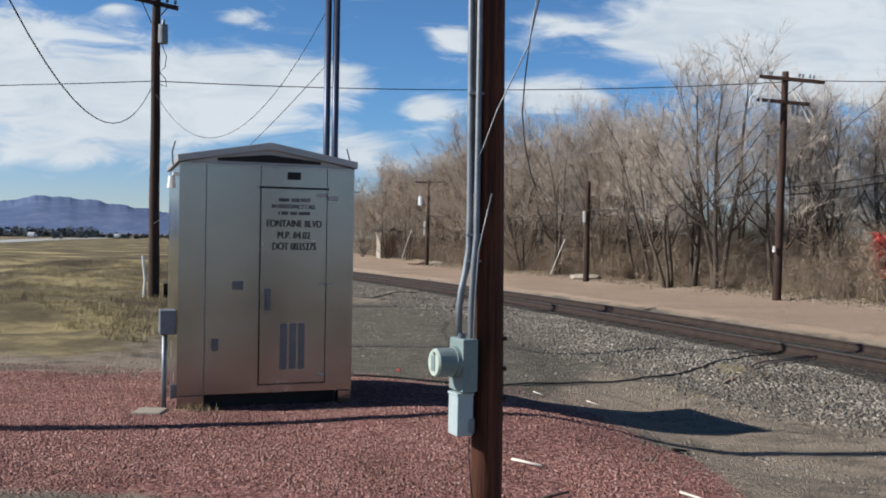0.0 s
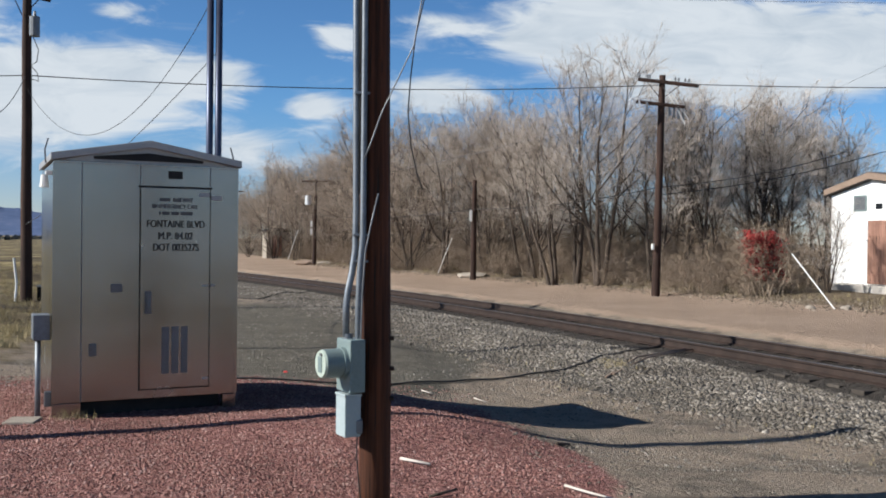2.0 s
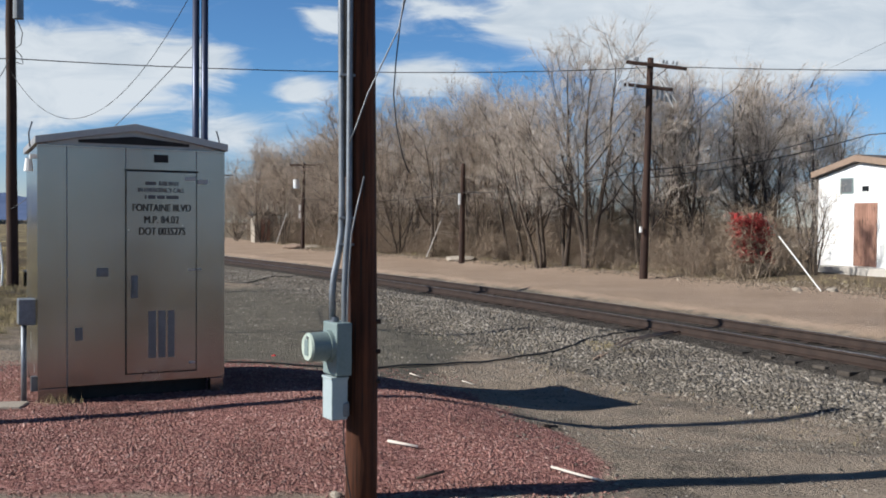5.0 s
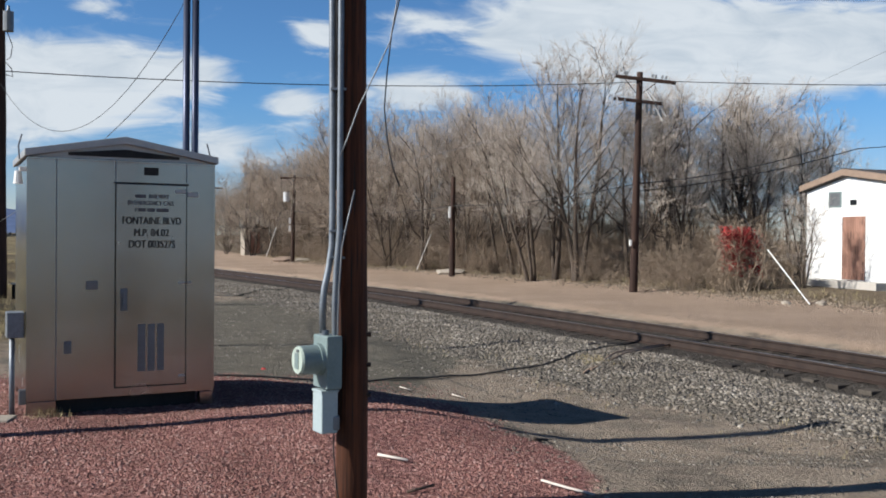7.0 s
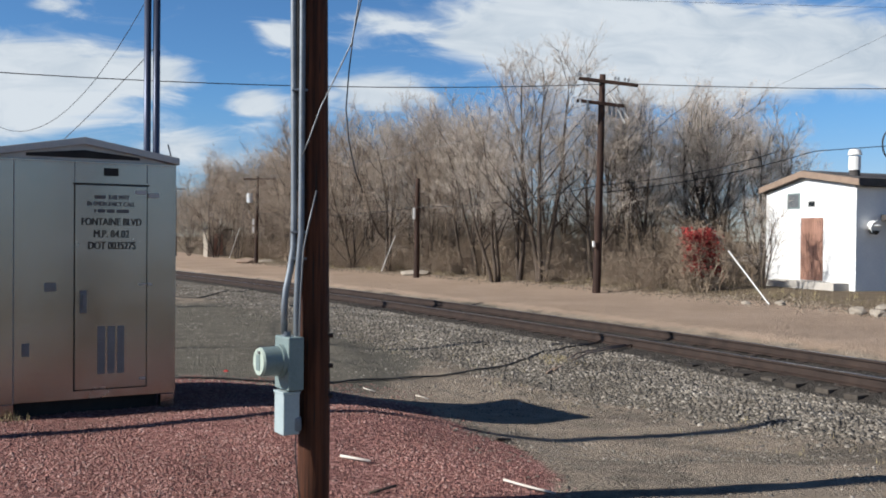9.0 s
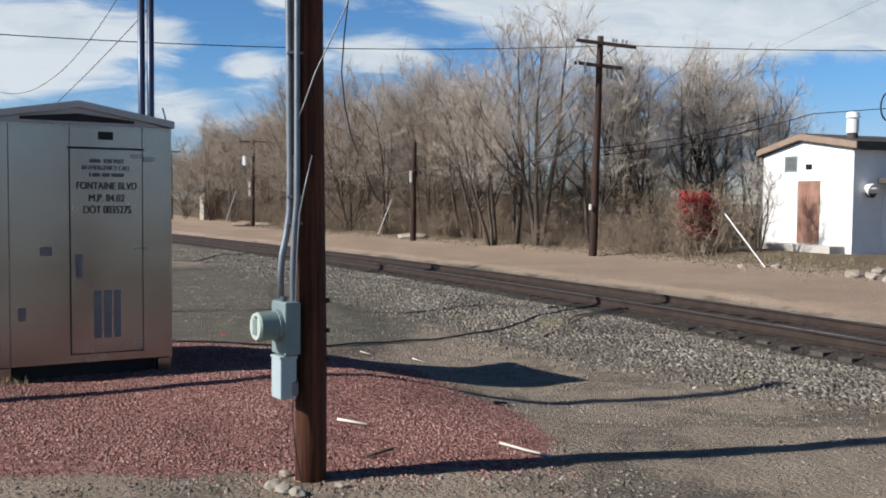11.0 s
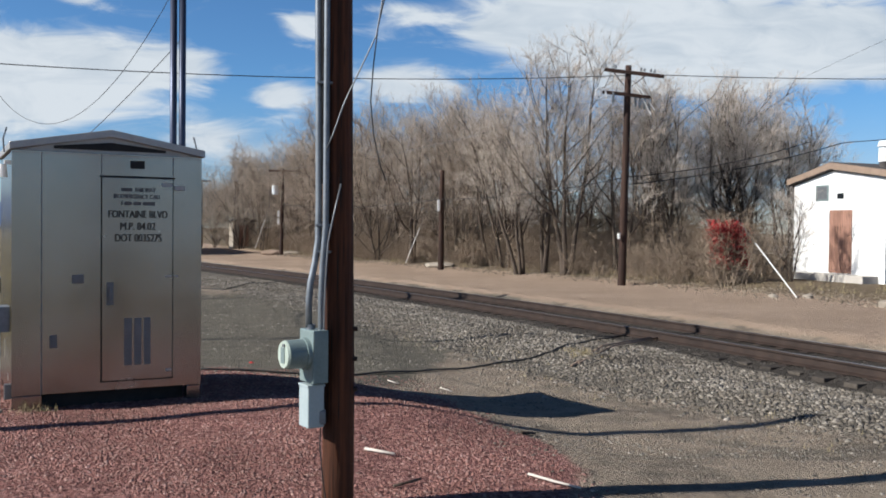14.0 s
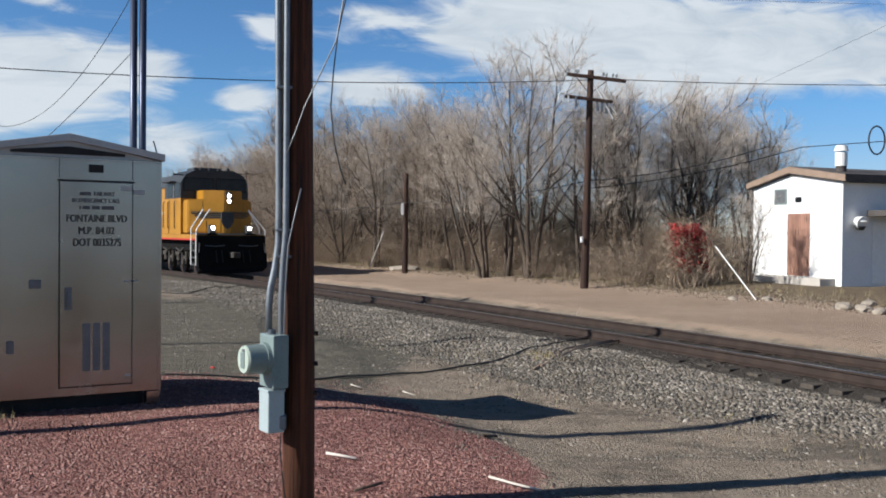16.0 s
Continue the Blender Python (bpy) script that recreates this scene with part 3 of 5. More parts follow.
            part("blade", blade, M["steel_dark"], door)
    h = bmesh.new()
    box(h, (0.838, -0.026, 0.965), (0.902, -0.0165, 1.185), 0.004)
    box(h, (0.856, -0.060, 1.0), (0.884, -0.026, 1.15), 0.008)
    part("door_handle", h, M["steel_dark"], door, "recessed grey lever handle")
    for x0, x1, z0, z1 in ((1.355, 1.461, 2.125, 2.165), (1.481, 1.585, 2.095, 2.14), (1.39, 1.46, 1.225, 1.245), (1.481, 1.52, 1.225, 1.245), (1.40, 1.46, 0.29, 0.315)):
        part("hinge", B((x0, -0.024, z0), (x1, -0.0005 if x0 > 1.47 else -0.0165, z1), 0.003), M["roof_metal"], c)
    plate = part("louvre_plate", B((1.058, -0.008, 2.297), (1.196, -0.001, 2.374), 0.002), M["seam"], c)
    for x0, x1, z0, z1 in ((0.522, 0.630, 1.178, 1.262), (0.326, 0.394, 0.569, 0.690)):
        g = bmesh.new()
        box(g, (x0, -0.012, z0), (x1, -0.001, z1), 0.003)
        box(g, (x0 + 0.015, -0.02, z0 + 0.02), (x1 - 0.015, -0.012, z1 - 0.02), 0.003)
        part("lock_plate", g, M["steel_dark"], c)
    # lettering on the door
    def words(text, u0, u1, v0, v1, mat):
        cu = bpy.data.curves.new("lettering", "FONT")
        cu.body, cu.align_x, cu.align_y, cu.extrude = text, "CENTER", "CENTER", 0.0006
        ob = new("lettering", cu)
        bpy.context.view_layer.update()
        sx, sy = (u1 - u0) / max(0.01, ob.dimensions.x), (v1 - v0) / max(0.01, ob.dimensions.y)
        me = bpy.data.meshes.new_from_object(ob)
        bpy.data.objects.remove(ob)
        xs = [v.co.x for v in me.vertices]
        ys = [v.co.y for v in me.vertices]
        cx, cy = (min(xs) + max(xs)) / 2, (min(ys) + max(ys)) / 2
        # bold strokes: the letters laid down three times, a hair apart
        V, F = [], []
        for k, shift in enumerate((-0.0032, 0.0, 0.0032)):
            base = len(V)
            V += [((u0 + u1) / 2 + (v.co.x - cx) * sx + shift, -0.0175 - 0.0003 * k - v.co.z, (v0 + v1) / 2 + (v.co.y - cy) * sy) for v in me.vertices]
            F += [tuple(base + q for q in f.vertices) for f in me.polygons]
        bpy.data.meshes.remove(me)
        return raw("lettering", V, F, M[mat], door)

    words("RAILWAY", 1.105, 1.297, 2.068, 2.112, "faded_ink")
    part("lettering", B((0.972, -0.0182, 2.072), (1.075, -0.0163, 2.106)), M["faded_ink"], door)
    words("IN EMERGENCY CALL", 0.905, 1.351, 2.002, 2.046, "faded_ink")
    for x0, x1 in ((0.969, 0.985), (1.0, 1.07), (1.085, 1.16), (1.175, 1.293)):
        part("lettering", B((x0, -0.0182, 1.938), (x1, -0.0163, 1.972)), M["faded_ink"], door)
    words("FONTAINE BLVD", 0.855, 1.413, 1.815, 1.886, "ink")
    words("M.P. 84.02", 0.966, 1.297, 1.697, 1.768, "ink")
    words("DOT 003527S", 0.916, 1.358, 1.582, 1.656, "ink")
    # service box and conduit on the lit side, seals and aerials at the roof
    sb = part("service_box", B((-0.165, 0.05, 0.73), (-0.012, 0.30, 0.97), 0.008), M["galvanised"], c, "grey junction box")
    co = bmesh.new()
    pipe(co, [(-0.115, 0.12, -0.06), (-0.115, 0.12, 0.3), (-0.115, 0.12, 0.74)], 0.026, 12)
    part("conduit", co, M["galvanised"], sb, smooth=True)
    lug = bmesh.new()
    box(lug, (-0.06, 0.05, 0.10), (-0.001, 0.12, 0.24), 0.005)
    part("earth_lug", lug, M["steel_dark"], c)
    for x, s in ((-0.05, 1), (W + 0.0, -1)):
        a = bmesh.new()
        pipe(a, [(x, 0.25, 2.42), (x - 0.01 * s, 0.25, 2.55), (x + 0.02 * s, 0.25, 2.66)], 0.008, 6)
        part("aerial", a, M["wire_pale"], c)
    lamp = bmesh.new()
    rod(lamp, (-0.07, 0.12, 2.18), (-0.07, 0.12, 2.30), 0.045, 0.03, 10)
    box(lamp, (-0.06, 0.09, 2.30), (-0.001, 0.15, 2.34), 0.003)
    part("side_lamp", lamp, M["white_paint"], c)
    return c


signal_cabinet()
cabinet_slab = part("concrete_slab", B((-2.94, 9.02, -0.05), (-2.66, 9.30, 0.022), 0.012), M["rock"])
tagged(cabinet_slab, "small pale concrete slab in the red gravel", "slab")


# ---------------------------------------------------------------- poles
def pole_shaft(name, parent, h, r0, r1, mat, lean=(0, 0), seg=20, sink=0.4):
    bm = bmesh.new()
    n = 14
    pts, rad = [], []
    for i in range(n + 1):
        f = i / n
        z = -sink + (h + sink) * f
        pts.append((lean[0] * z + 0.006 * math.sin(z * 1.7), lean[1] * z + 0.005 * math.cos(z * 1.3), z))
        rad.append(r0 + (r1 - r0) * f + 0.002 * math.sin(z * 3.1))
    pipe(bm, pts, rad, seg)
    return part(name, bm, mat, parent, smooth=True)


def meter_pole():
    p = thing("meter_pole", Matrix.Translation((0.292, 5.87, 0.0)), "dark brown wooden utility pole carrying conduits and an electric meter", "utility pole")
    pole_shaft("shaft", p, 8.2, 0.098, 0.082, M["pole_wood"], (-0.0065, 0.0), 28)
    # conduits: along the shaft, one bends out to the meter socket
    L = lambda z, dx, dy: (-0.0065 * z + dx, dy, z)
    bm = bmesh.new()
    pipe(bm, [L(8.0, -0.118, -0.05), L(5.0, -0.120, -0.05), L(3.2, -0.122, -0.05), L(1.9, -0.118, -0.055), L(1.66, -0.122, -0.06), L(1.52, -0.142, -0.075), L(1.40, -0.168, -0.09), L(1.30, -0.178, -0.095), L(1.135, -0.178, -0.095)], 0.021, 12)
    part("conduit", bm, M["galvanised"], p, "grey steel conduit bent out to the meter", True)
    bm = bmesh.new()
    pipe(bm, [L(8.0, -0.068, -0.085), L(5.0, -0.068, -0.088), L(3.0, -0.070, -0.09), L(1.75, -0.077, -0.095), L(1.5, -0.098, -0.102), L(1.3, -0.106, -0.108), L(0.62, -0.106, -0.108)], 0.019, 12)
    part("conduit", bm, M["galvanised"], p, "grey steel conduit", True)
    bm = bmesh.new()
    pipe(bm, [L(8.0, -0.085, -0.06), L(4.0, -0.09, -0.065), L(2.0, -0.092, -0.07)], 0.012, 8)
    part("cable", bm, M["wire"], p, "", True)
    for z in (1.74, 1.58, 2.6):
        part("conduit_strap", B((-0.150, -0.098, z), (-0.055, -0.03, z + 0.016), 0.003), M["galvanised"], p)
    # meter socket and meter, facing the sun
    turn = Matrix.Translation((-0.155, -0.085, 0)) @ Matrix.Rotation(radians(24), 4, "Z")
    sock = bmesh.new()
    box(sock, (-0.05, -0.10, 0.80), (0.052, 0.10, 1.12), 0.008, turn)
    socket = part("meter_socket", sock, M["meter_grey"], p, "grey-green enamelled meter socket")
    bm = bmesh.new()
    rod(bm, turn @ Vector((-0.05, 0, 0.975)), turn @ Vector((-0.075, 0, 0.975)), 0.098, 0.096, 32)
    part("ring", bm, M["meter_grey"], socket)
    bm = bmesh.new()
    rod(bm, turn @ Vector((-0.075, 0, 0.975)), turn @ Vector((-0.185, 0, 0.975)), 0.088, 0.086, 32)
    part("meter_body", bm, M["meter_grey"], socket)
    bm = bmesh.new()
    rod(bm, turn @ Vector((-0.185, 0, 0.975)), turn @ Vector((-0.199, 0, 0.975)), 0.086, 0.078, 32)
    part("meter_face", bm, M["meter_face"], socket, "pale round meter face")
    bm = bmesh.new()
    box(bm, (-0.203, -0.025, 0.925), (-0.199, 0.03, 1.02), 0.0015, turn)
    part("dial_plate", bm, M["meter_grey"], socket)
    bm = bmesh.new()
    box(bm, (-0.207, -0.028, 1.025), (-0.199, 0.0, 1.042), 0.001, turn)
    part("nameplate", bm, M["steel_dark"], socket)
    bm = bmesh.new()
    rod(bm, turn @ Vector((0, 0, 0.78)), turn @ Vector((0, 0, 0.80)), 0.024, 0.028, 12)
    part("nipple", bm, M["steel_dark"], socket)
    bm = bmesh.new()
    rod(bm, turn @ Vector((-0.02, 0.0, 1.12)), turn @ Vector((-0.02, 0.0, 1.15)), 0.028, 0.028, 12)
    part("conduit_hub", bm, M["galvanised"], socket)
    b2 = bmesh.new()
    box(b2, (-0.062, -0.06, 0.53), (0.045, 0.075, 0.785), 0.007, turn)
    breaker = part("breaker_box", b2, M["box_white"], p, "pale grey breaker box with a lid")
    b3 = bmesh.new()
    box(b3, (-0.067, -0.064, 0.775), (0.05, 0.079, 0.79), 0.004, turn)
    part("lid", b3, M["box_white"], breaker)
    cond = bmesh.new()
    box(cond, (-0.135, -0.135, 0.545), (-0.08, -0.075, 0.635), 0.012)
    part("conduit_body", cond, M["galvanised"], p)
    bm = bmesh.new()
    pipe(bm, [(-0.11, -0.10, 0.55), (-0.115, -0.11, 0.42), (-0.095, -0.115, 0.2), (-0.06, -0.115, 0.0)], 0.004, 6)
    part("ground_wire", bm, M["wire"], p)
    # bolts on the far side
    for z in (1.115, 0.93, 0.745):
        bm = bmesh.new()
        rod(bm, (0.07, -0.03, z), (0.112, -0.035, z), 0.016, 0.014, 8)
        part("bolt", bm, M["rail"], p)
    # loose service wires that hang from the top
    bm = bmesh.new()
    pipe(bm, [(0.62, -0.1, 8.2), (0.42, -0.12, 4.2), (0.25, -0.12, 3.18), (0.205, -0.11, 2.9), (0.09, -0.112, 2.65), (0.02, -0.112, 2.5), (-0.05, -0.115, 2.3), (-0.09, -0.12, 2.2)], 0.0045, 6)
    part("service_wire", bm, M["wire_pale"], p, "", True)
    bm = bmesh.new()
    pipe(bm, [(0.46, -0.1, 8.2), (0.36, -0.1, 4.0), (0.265, -0.1, 3.18), (0.215, -0.1, 2.95), (0.19, -0.1, 2.72), (0.175, -0.1, 2.5), (0.195, -0.1, 2.3), (0.235, -0.1, 2.12), (0.27, -0.1, 2.03)], 0.0042, 6)
    part("service_wire", bm, M["wire"], p, "black loose wire end", True)
    bm = bmesh.new()
    pipe(bm, [(0.0, -0.108, 2.0), (-0.045, -0.118, 1.8), (-0.075, -0.13, 1.65), (-0.09, -0.135, 1.4), (-0.095, -0.14, 1.2), (-0.1, -0.14, 0.8)], 0.005, 6)
    part("service_wire", bm, M["wire_pale"], p, "", True)
    return p


meter_pole()


def cross_arm(parent, z, half, lean=(0, 0), turn=0.0, pins=(-0.85, -0.5, 0.5, 0.85), brace=True, tilt=0.0, shift=0.0, back=-0.12):
    m = Matrix.Translation((lean[0] * z, lean[1] * z + back, z)) @ Matrix.Rotation(turn, 4, "Z") @ Matrix.Rotation(tilt, 4, "Y")
    bm = bmesh.new()
    box(bm, (shift - half, -0.05, -0.055), (shift + half, 0.05, 0.055), 0.01, m)
    arm = part("cross_arm", bm, M["far_wood"], parent)
    for f in pins:
        b = bmesh.new()
        rod(b, m @ Vector((half * f, 0, 0.05)), m @ Vector((half * f, 0, 0.17)), 0.012, 0.012, 6)
        rod(b, m @ Vector((half * f, 0, 0.10)), m @ Vector((half * f, 0, 0.2)), 0.045, 0.03, 8)
        part("insulator", b, M["steel_dark"], arm)
    if brace:
        for s in (-1, 1):
            b = bmesh.new()
            rod(b, m @ Vector((half * 0.55 * s, 0.0, -0.05)), m @ Vector((0.02 * s, 0.03, -0.55)), 0.014, 0.014, 6)
            part("brace", b, M["far_wood"], arm)
    return arm


def utility_pole(x, y, h, r, lean, label, arms, sink=0.5):
    p = thing("utility_pole", Matrix.Translation((x, y, top(x, y))), label, "utility pole", "utility poles along the railway")
    pole_shaft("shaft", p, h, r, r * 0.72, M["far_wood"], lean, 14, sink)
    for a in arms:
        cross_arm(p, lean=lean, **a)
    return p


P2, P3, P4, PL = (10.77, 30.57), (6.32, 41.79), (-1.06, 63.16), (-7.82, 25.74)
p2 = utility_pole(*P2, 7.35, 0.145, (0.019, 0), "tall weathered wooden utility pole with two cross arms and pale insulators", [dict(z=7.10, half=0.95, turn=radians(-14), tilt=radians(7), shift=0.2), dict(z=7.16, half=0.92, turn=radians(-14), tilt=radians(7), shift=0.16, back=0.14, brace=False), dict(z=6.36, half=0.84, turn=radians(-8), pins=(), tilt=radians(6), shift=-0.12, brace=False)])
for x, z in ((-0.98, 6.42), (-0.80, 6.40)):
    b = bmesh.new()
    pipe(b, [(x - 0.06, -0.16, z - 0.12), (x - 0.05, -0.17, z + 0.04), (x + 0.02, -0.17, z + 0.12), (x + 0.10, -0.17, z + 0.06), (x + 0.11, -0.16, z - 0.18)], 0.035, 8)
    part("insulator", b, M["insulator"], p2, "pale porcelain insulator")
for x, z in ((-0.42, 6.1), (0.34, 5.98), (0.50, 5.94), (0.66, 5.90), (0.82, 5.86)):
    b = bmesh.new()
    rod(b, (x, -0.14, z), (x, -0.14, z + 0.34), 0.05, 0.035, 8)
    part("cutout", b, M["steel_dark"], p2, "dark hanging fuse cutout")
for k in range(2):
    b = bmesh.new()
    pipe(b, [(0.22 + 0.16 * k, -0.15, 6.85 - 0.08 * k), (0.55 + 0.14 * k, -0.17, 6.3), (0.88 + 0.12 * k, -0.17, 5.72 + 0.16 * k)], 0.022, 6)
    part("jumper_wire", b, M["white_paint"], p2, "white jumper wire")
b = B((-0.20, -0.2, 1.55), (-0.13, -0.1, 1.75), 0.01)
part("tag", b, M["white_paint"], p2)
p3 = utility_pole(*P3, 4.42, 0.14, (0.004, 0), "short weathered wooden pole stub without cross arms", [])
part("tag", B((-0.2, -0.22, 2.6), (-0.1, -0.12, 3.1), 0.01), M["white_paint"], p3)
p4 = utility_pole(*P4, 5.7, 0.13, (0.012, 0), "distant wooden utility pole with one cross arm and a transformer", [dict(z=5.5, half=0.92, turn=radians(-14))])
b = bmesh.new()
rod(b, (-0.42, -0.2, 3.95), (-0.42, -0.2, 4.55), 0.2, 0.2, 12)
part("transformer", b, M["insulator"], p4)
for z in (2.0, 2.5):
    part("tag", B((-0.25, -0.25, z), (-0.12, -0.13, z + 0.4), 0.01), M["white_paint"], p4)
utility_pole(-8.6, 88.0, 6.2, 0.13, (0, 0), "far wooden utility pole with one cross arm", [dict(z=6.0, half=0.9, turn=radians(-14))])
pl = utility_pole(*PL, 8.5, 0.15, (-0.004, 0), "dark wooden utility pole with a small transformer and cross arm", [dict(z=7.95, half=0.62, turn=radians(30), tilt=radians(6))])
b = bmesh.new()
rod(b, (0.22, -0.2, 6.85), (0.22, -0.2, 7.35), 0.13, 0.13, 12)
rod(b, (0.22, -0.2, 7.35), (0.22, -0.2, 7.5), 0.05, 0.03, 8)
part("transformer", b, M["steel_dark"], pl)
b = bmesh.new()
pipe(b, [(-0.22, -0.2, -0.1), (-0.18, -0.2, 0.5), (-0.25, -0.2, 1.15)], 0.03, 8)
part("guy_guard", b, M["white_paint"], pl)
b = bmesh.new()
pipe(b, [(0.15, -0.15, 6.9), (0.32, -0.2, 6.5), (0.28, -0.2, 6.2), (0.12, -0.15, 6.1), (0.3, -0.2, 5.9), (0.33, -0.2, 5.7), (0.16, -0.2, 5.75)], 0.012, 6)
part("drop_wire", b, M["wire"], pl)
# a pole beside the pad whose long shadow crosses the gravel
utility_pole(-7.0, 7.9, 7.55, 0.12, (0, 0), "wooden service pole beside the gravel pad", [])

utility_pole(-3.50, 2.40, 8.70, 0.12, (0, 0), "wooden service pole that carries the slack drop", [])

# black box drawn for a dark patch at the pole's foot
box_ob = thing("utility_box", Matrix.Translation((-7.1, 25.9, top(-7.1, 25.9))), "low black box beside the dark pole", "utility box")
part("body", B((-0.42, -0.3, -0.2), (0.5, 0.3, 0.36), 0.03), M["black"], box_ob)
part("lid", B((-0.44, -0.32, 0.362), (0.52, 0.32, 0.40), 0.01), M["steel_dark"], box_ob)

# twin steel masts behind the cabinet
masts = thing("twin_mast", Matrix.Translation((-1.98, 16.5, -0.2)), "twin blue-grey steel masts standing behind the signal cabinet", "mast")
for dx in (-0.07, 0.075):
    b = bmesh.new()
    rod(b, (dx, 0, -0.3), (dx, 0, 6.6), 0.058, 0.058, 16)
    part("tube", b, M["blue_pole"], masts, smooth=True)
for z in (0.4, 2.4, 6.2):
    part("clamp", B((-0.14, -0.07, z), (0.145, 0.07, z + 0.06), 0.008), M["steel_dark"], masts)


def guyed(pole_name, base, topp, guard):
    g = thing("guy_wire", Matrix.Identity(4), "guy wire with a white plastic guard anchored in the verge", "guy wire", "guy wires")
    base, topp = Vector(base), Vector(topp)
    b = bmesh.new()
    rod(b, base, topp, 0.004, 0.004, 6)
    part("strand", b, M["wire_pale"], g)
    b = bmesh.new()
    rod(b, base.lerp(topp, 0.01), base.lerp(topp, guard), 0.018, 0.018, 10)
    part("guard", b, M["white_paint"], g)
    return g


guyed("p2", (13.6, 24.2, -0.1), (10.9, 30.5, 6.9), 0.22)
guyed("p3", (5.1, 45.0, 0.1), (6.3, 41.9, 4.2), 0.42)
guyed("p4", (-2.9, 66.0, 0.2), (-1.1, 63.2, 5.4), 0.4)


def overhead(pts, r, label, mat="wire"):
    return tagged(part("overhead_wire", pipe(bmesh.new(), pts, r, 6), M[mat], None, smooth=True), label, "wire", "overhead wires")


overhead(sag((-7.8, 25.7, 5.85), (10.87, 30.5, 6.95), 0.25, 24), 0.013, "black overhead cable between poles")
overhead(sag((10.87, 30.5, 7.0), (40, 26, 8.1), 0.5, 16), 0.013, "black overhead cable between poles")
overhead(sag((-7.8, 25.7, 5.85), (-40, 29, 6.0), 0.3, 16), 0.012, "black overhead cable between poles")
overhead(sag((-7.85, 25.6, 5.80), (-3.50, 2.50, 8.50), 3.25, 24), 0.010, "slack black service drop")
overhead(sag((-1.98, 16.5, 5.85), (-7.8, 25.6, 5.5), 1.75, 24), 0.006, "slack service drop behind the cabinet")
overhead(sag((-1.95, 16.5, 4.85), (-7.8, 25.6, 2.0), 0.25, 24), 0.008, "thin slack service drop behind the cabinet", "wire_pale")
overhead(sag((-1.06, 63.1, 3.3), (6.3, 41.7, 3.1), 0.3, 12) + sag((6.3, 41.7, 3.1), (10.8, 30.5, 3.55), 0.2, 12)[1:] + sag((10.8, 30.5, 3.55), (18.6, 32.6, 5.1), 0.2, 12)[1:], 0.016, "low telephone cable along the poles")
overhead(sag((10.8, 30.5, 3.3), (19.3, 31.5, 5.0), 0.2, 12) + [(26, 27, 5.4)], 0.016, "low telephone cable to the white building")
overhead(sag((-1.06, 63.1, 5.6), (10.8, 30.5, 6.4), 0.5, 16), 0.012, "thin wire along the poles", "wire_pale")
overhead(sag((23.1, 55.0, 7.8), (11.0, 0.0, 6.9), 0.05, 12), 0.005, "thin pale overhead wire across the road", "wire_pale")
overhead(sag((-7.8, 25.7, 8.3), (46.0, 31.0, 11.3), 0.35, 20), 0.005, "thin pale high overhead wire", "wire_pale")

# track cables on the ground and over the ballast
cable_on_ground("track_cable", [(-1.16, 11.9), (0.1, 11.95), (0.8, 12.35), (1.74, 13.05), (2.71, 13.9), (3.43, 14.4), (4.14, 15.0), (5.35, 16.8), (6.28, 17.5)], 0.014, "black track cable lying over dirt and ballast")
cable_on_ground("track_cable", [(-4.0, 30.4), (-2.98, 30.3), (-2.18, 29.75), (-1.5, 33.5), (-0.6, 36.0)], 0.016, "black track cable lying over dirt and ballast")


def coil():
    b = bmesh.new()
    c = Vector((21.5, 30.4, 5.2))
    pts = [c + Vector((0.32 * math.cos(a * math.tau / 24), -0.1, 0.5 * math.sin(a * math.tau / 24))) for a in range(49)]
    pipe(b, pts, 0.03, 6)
    return tagged(part("cable_coil", b, M["wire"], smooth=True), "black coil of spare cable hung on the overhead line", "cable coil")


coil()

# the far road with its traffic
def far_road():
    pts = [(-60, 110), (-74, 160), (-98, 240), (-112, 300), (-140, 420)]
    V, F = [], []
    for i, (x, y) in enumerate(pts):
        V += [(x - 5, y, 0.05), (x + 3.5, y, 0.05), (x + 3.5, y, -0.4), (x - 5, y, -0.4)]
        if i:
            p = 4 * (i - 1)
            F += [(p, p + 1, p + 5, p + 4), (p + 1, p + 2, p + 6, p + 5), (p + 3, p, p + 4, p + 7)]
    return tagged(raw("road_far", V, F, M["far_road"]), "pale asphalt road beyond the field", "road", kind="structure")


far_road()


def far_car(x, y, turn, mat, tall, label, name):
    c = thing(name, Matrix.Translation((x, y, 0.05)) @ Matrix.Rotation(turn, 4, "Z"), label, "vehicle", "traffic on the far road")
    b = bmesh.new()
    prism(b, [(-2.2, 0.3), (2.2, 0.3), (2.25, 0.8), (1.3, 0.95), (0.6, tall), (-1.6, tall), (-2.1, 0.9)], -0.88, 0.88, lambda u, v, q: (u, q, v))
    bmesh.ops.bevel(b, geom=list(b.edges), offset=0.06, segments=2, affect="EDGES")
    part("body", b, mat, c)
    for s in (-0.89, 0.885):
        part("side_window", B((-1.3, s, 1.0), (0.6, s + 0.008, tall - 0.12)), M["dark_glass"], c)
    for u in (-1.35, 1.4):
        for s in (-0.8, 0.8):
            b = bmesh.new()
            rod(b, (u, s - 0.1, 0.33), (u, s + 0.1, 0.33), 0.33, 0.33, 14)
            part("wheel", b, M["tyre"], c)
    return c


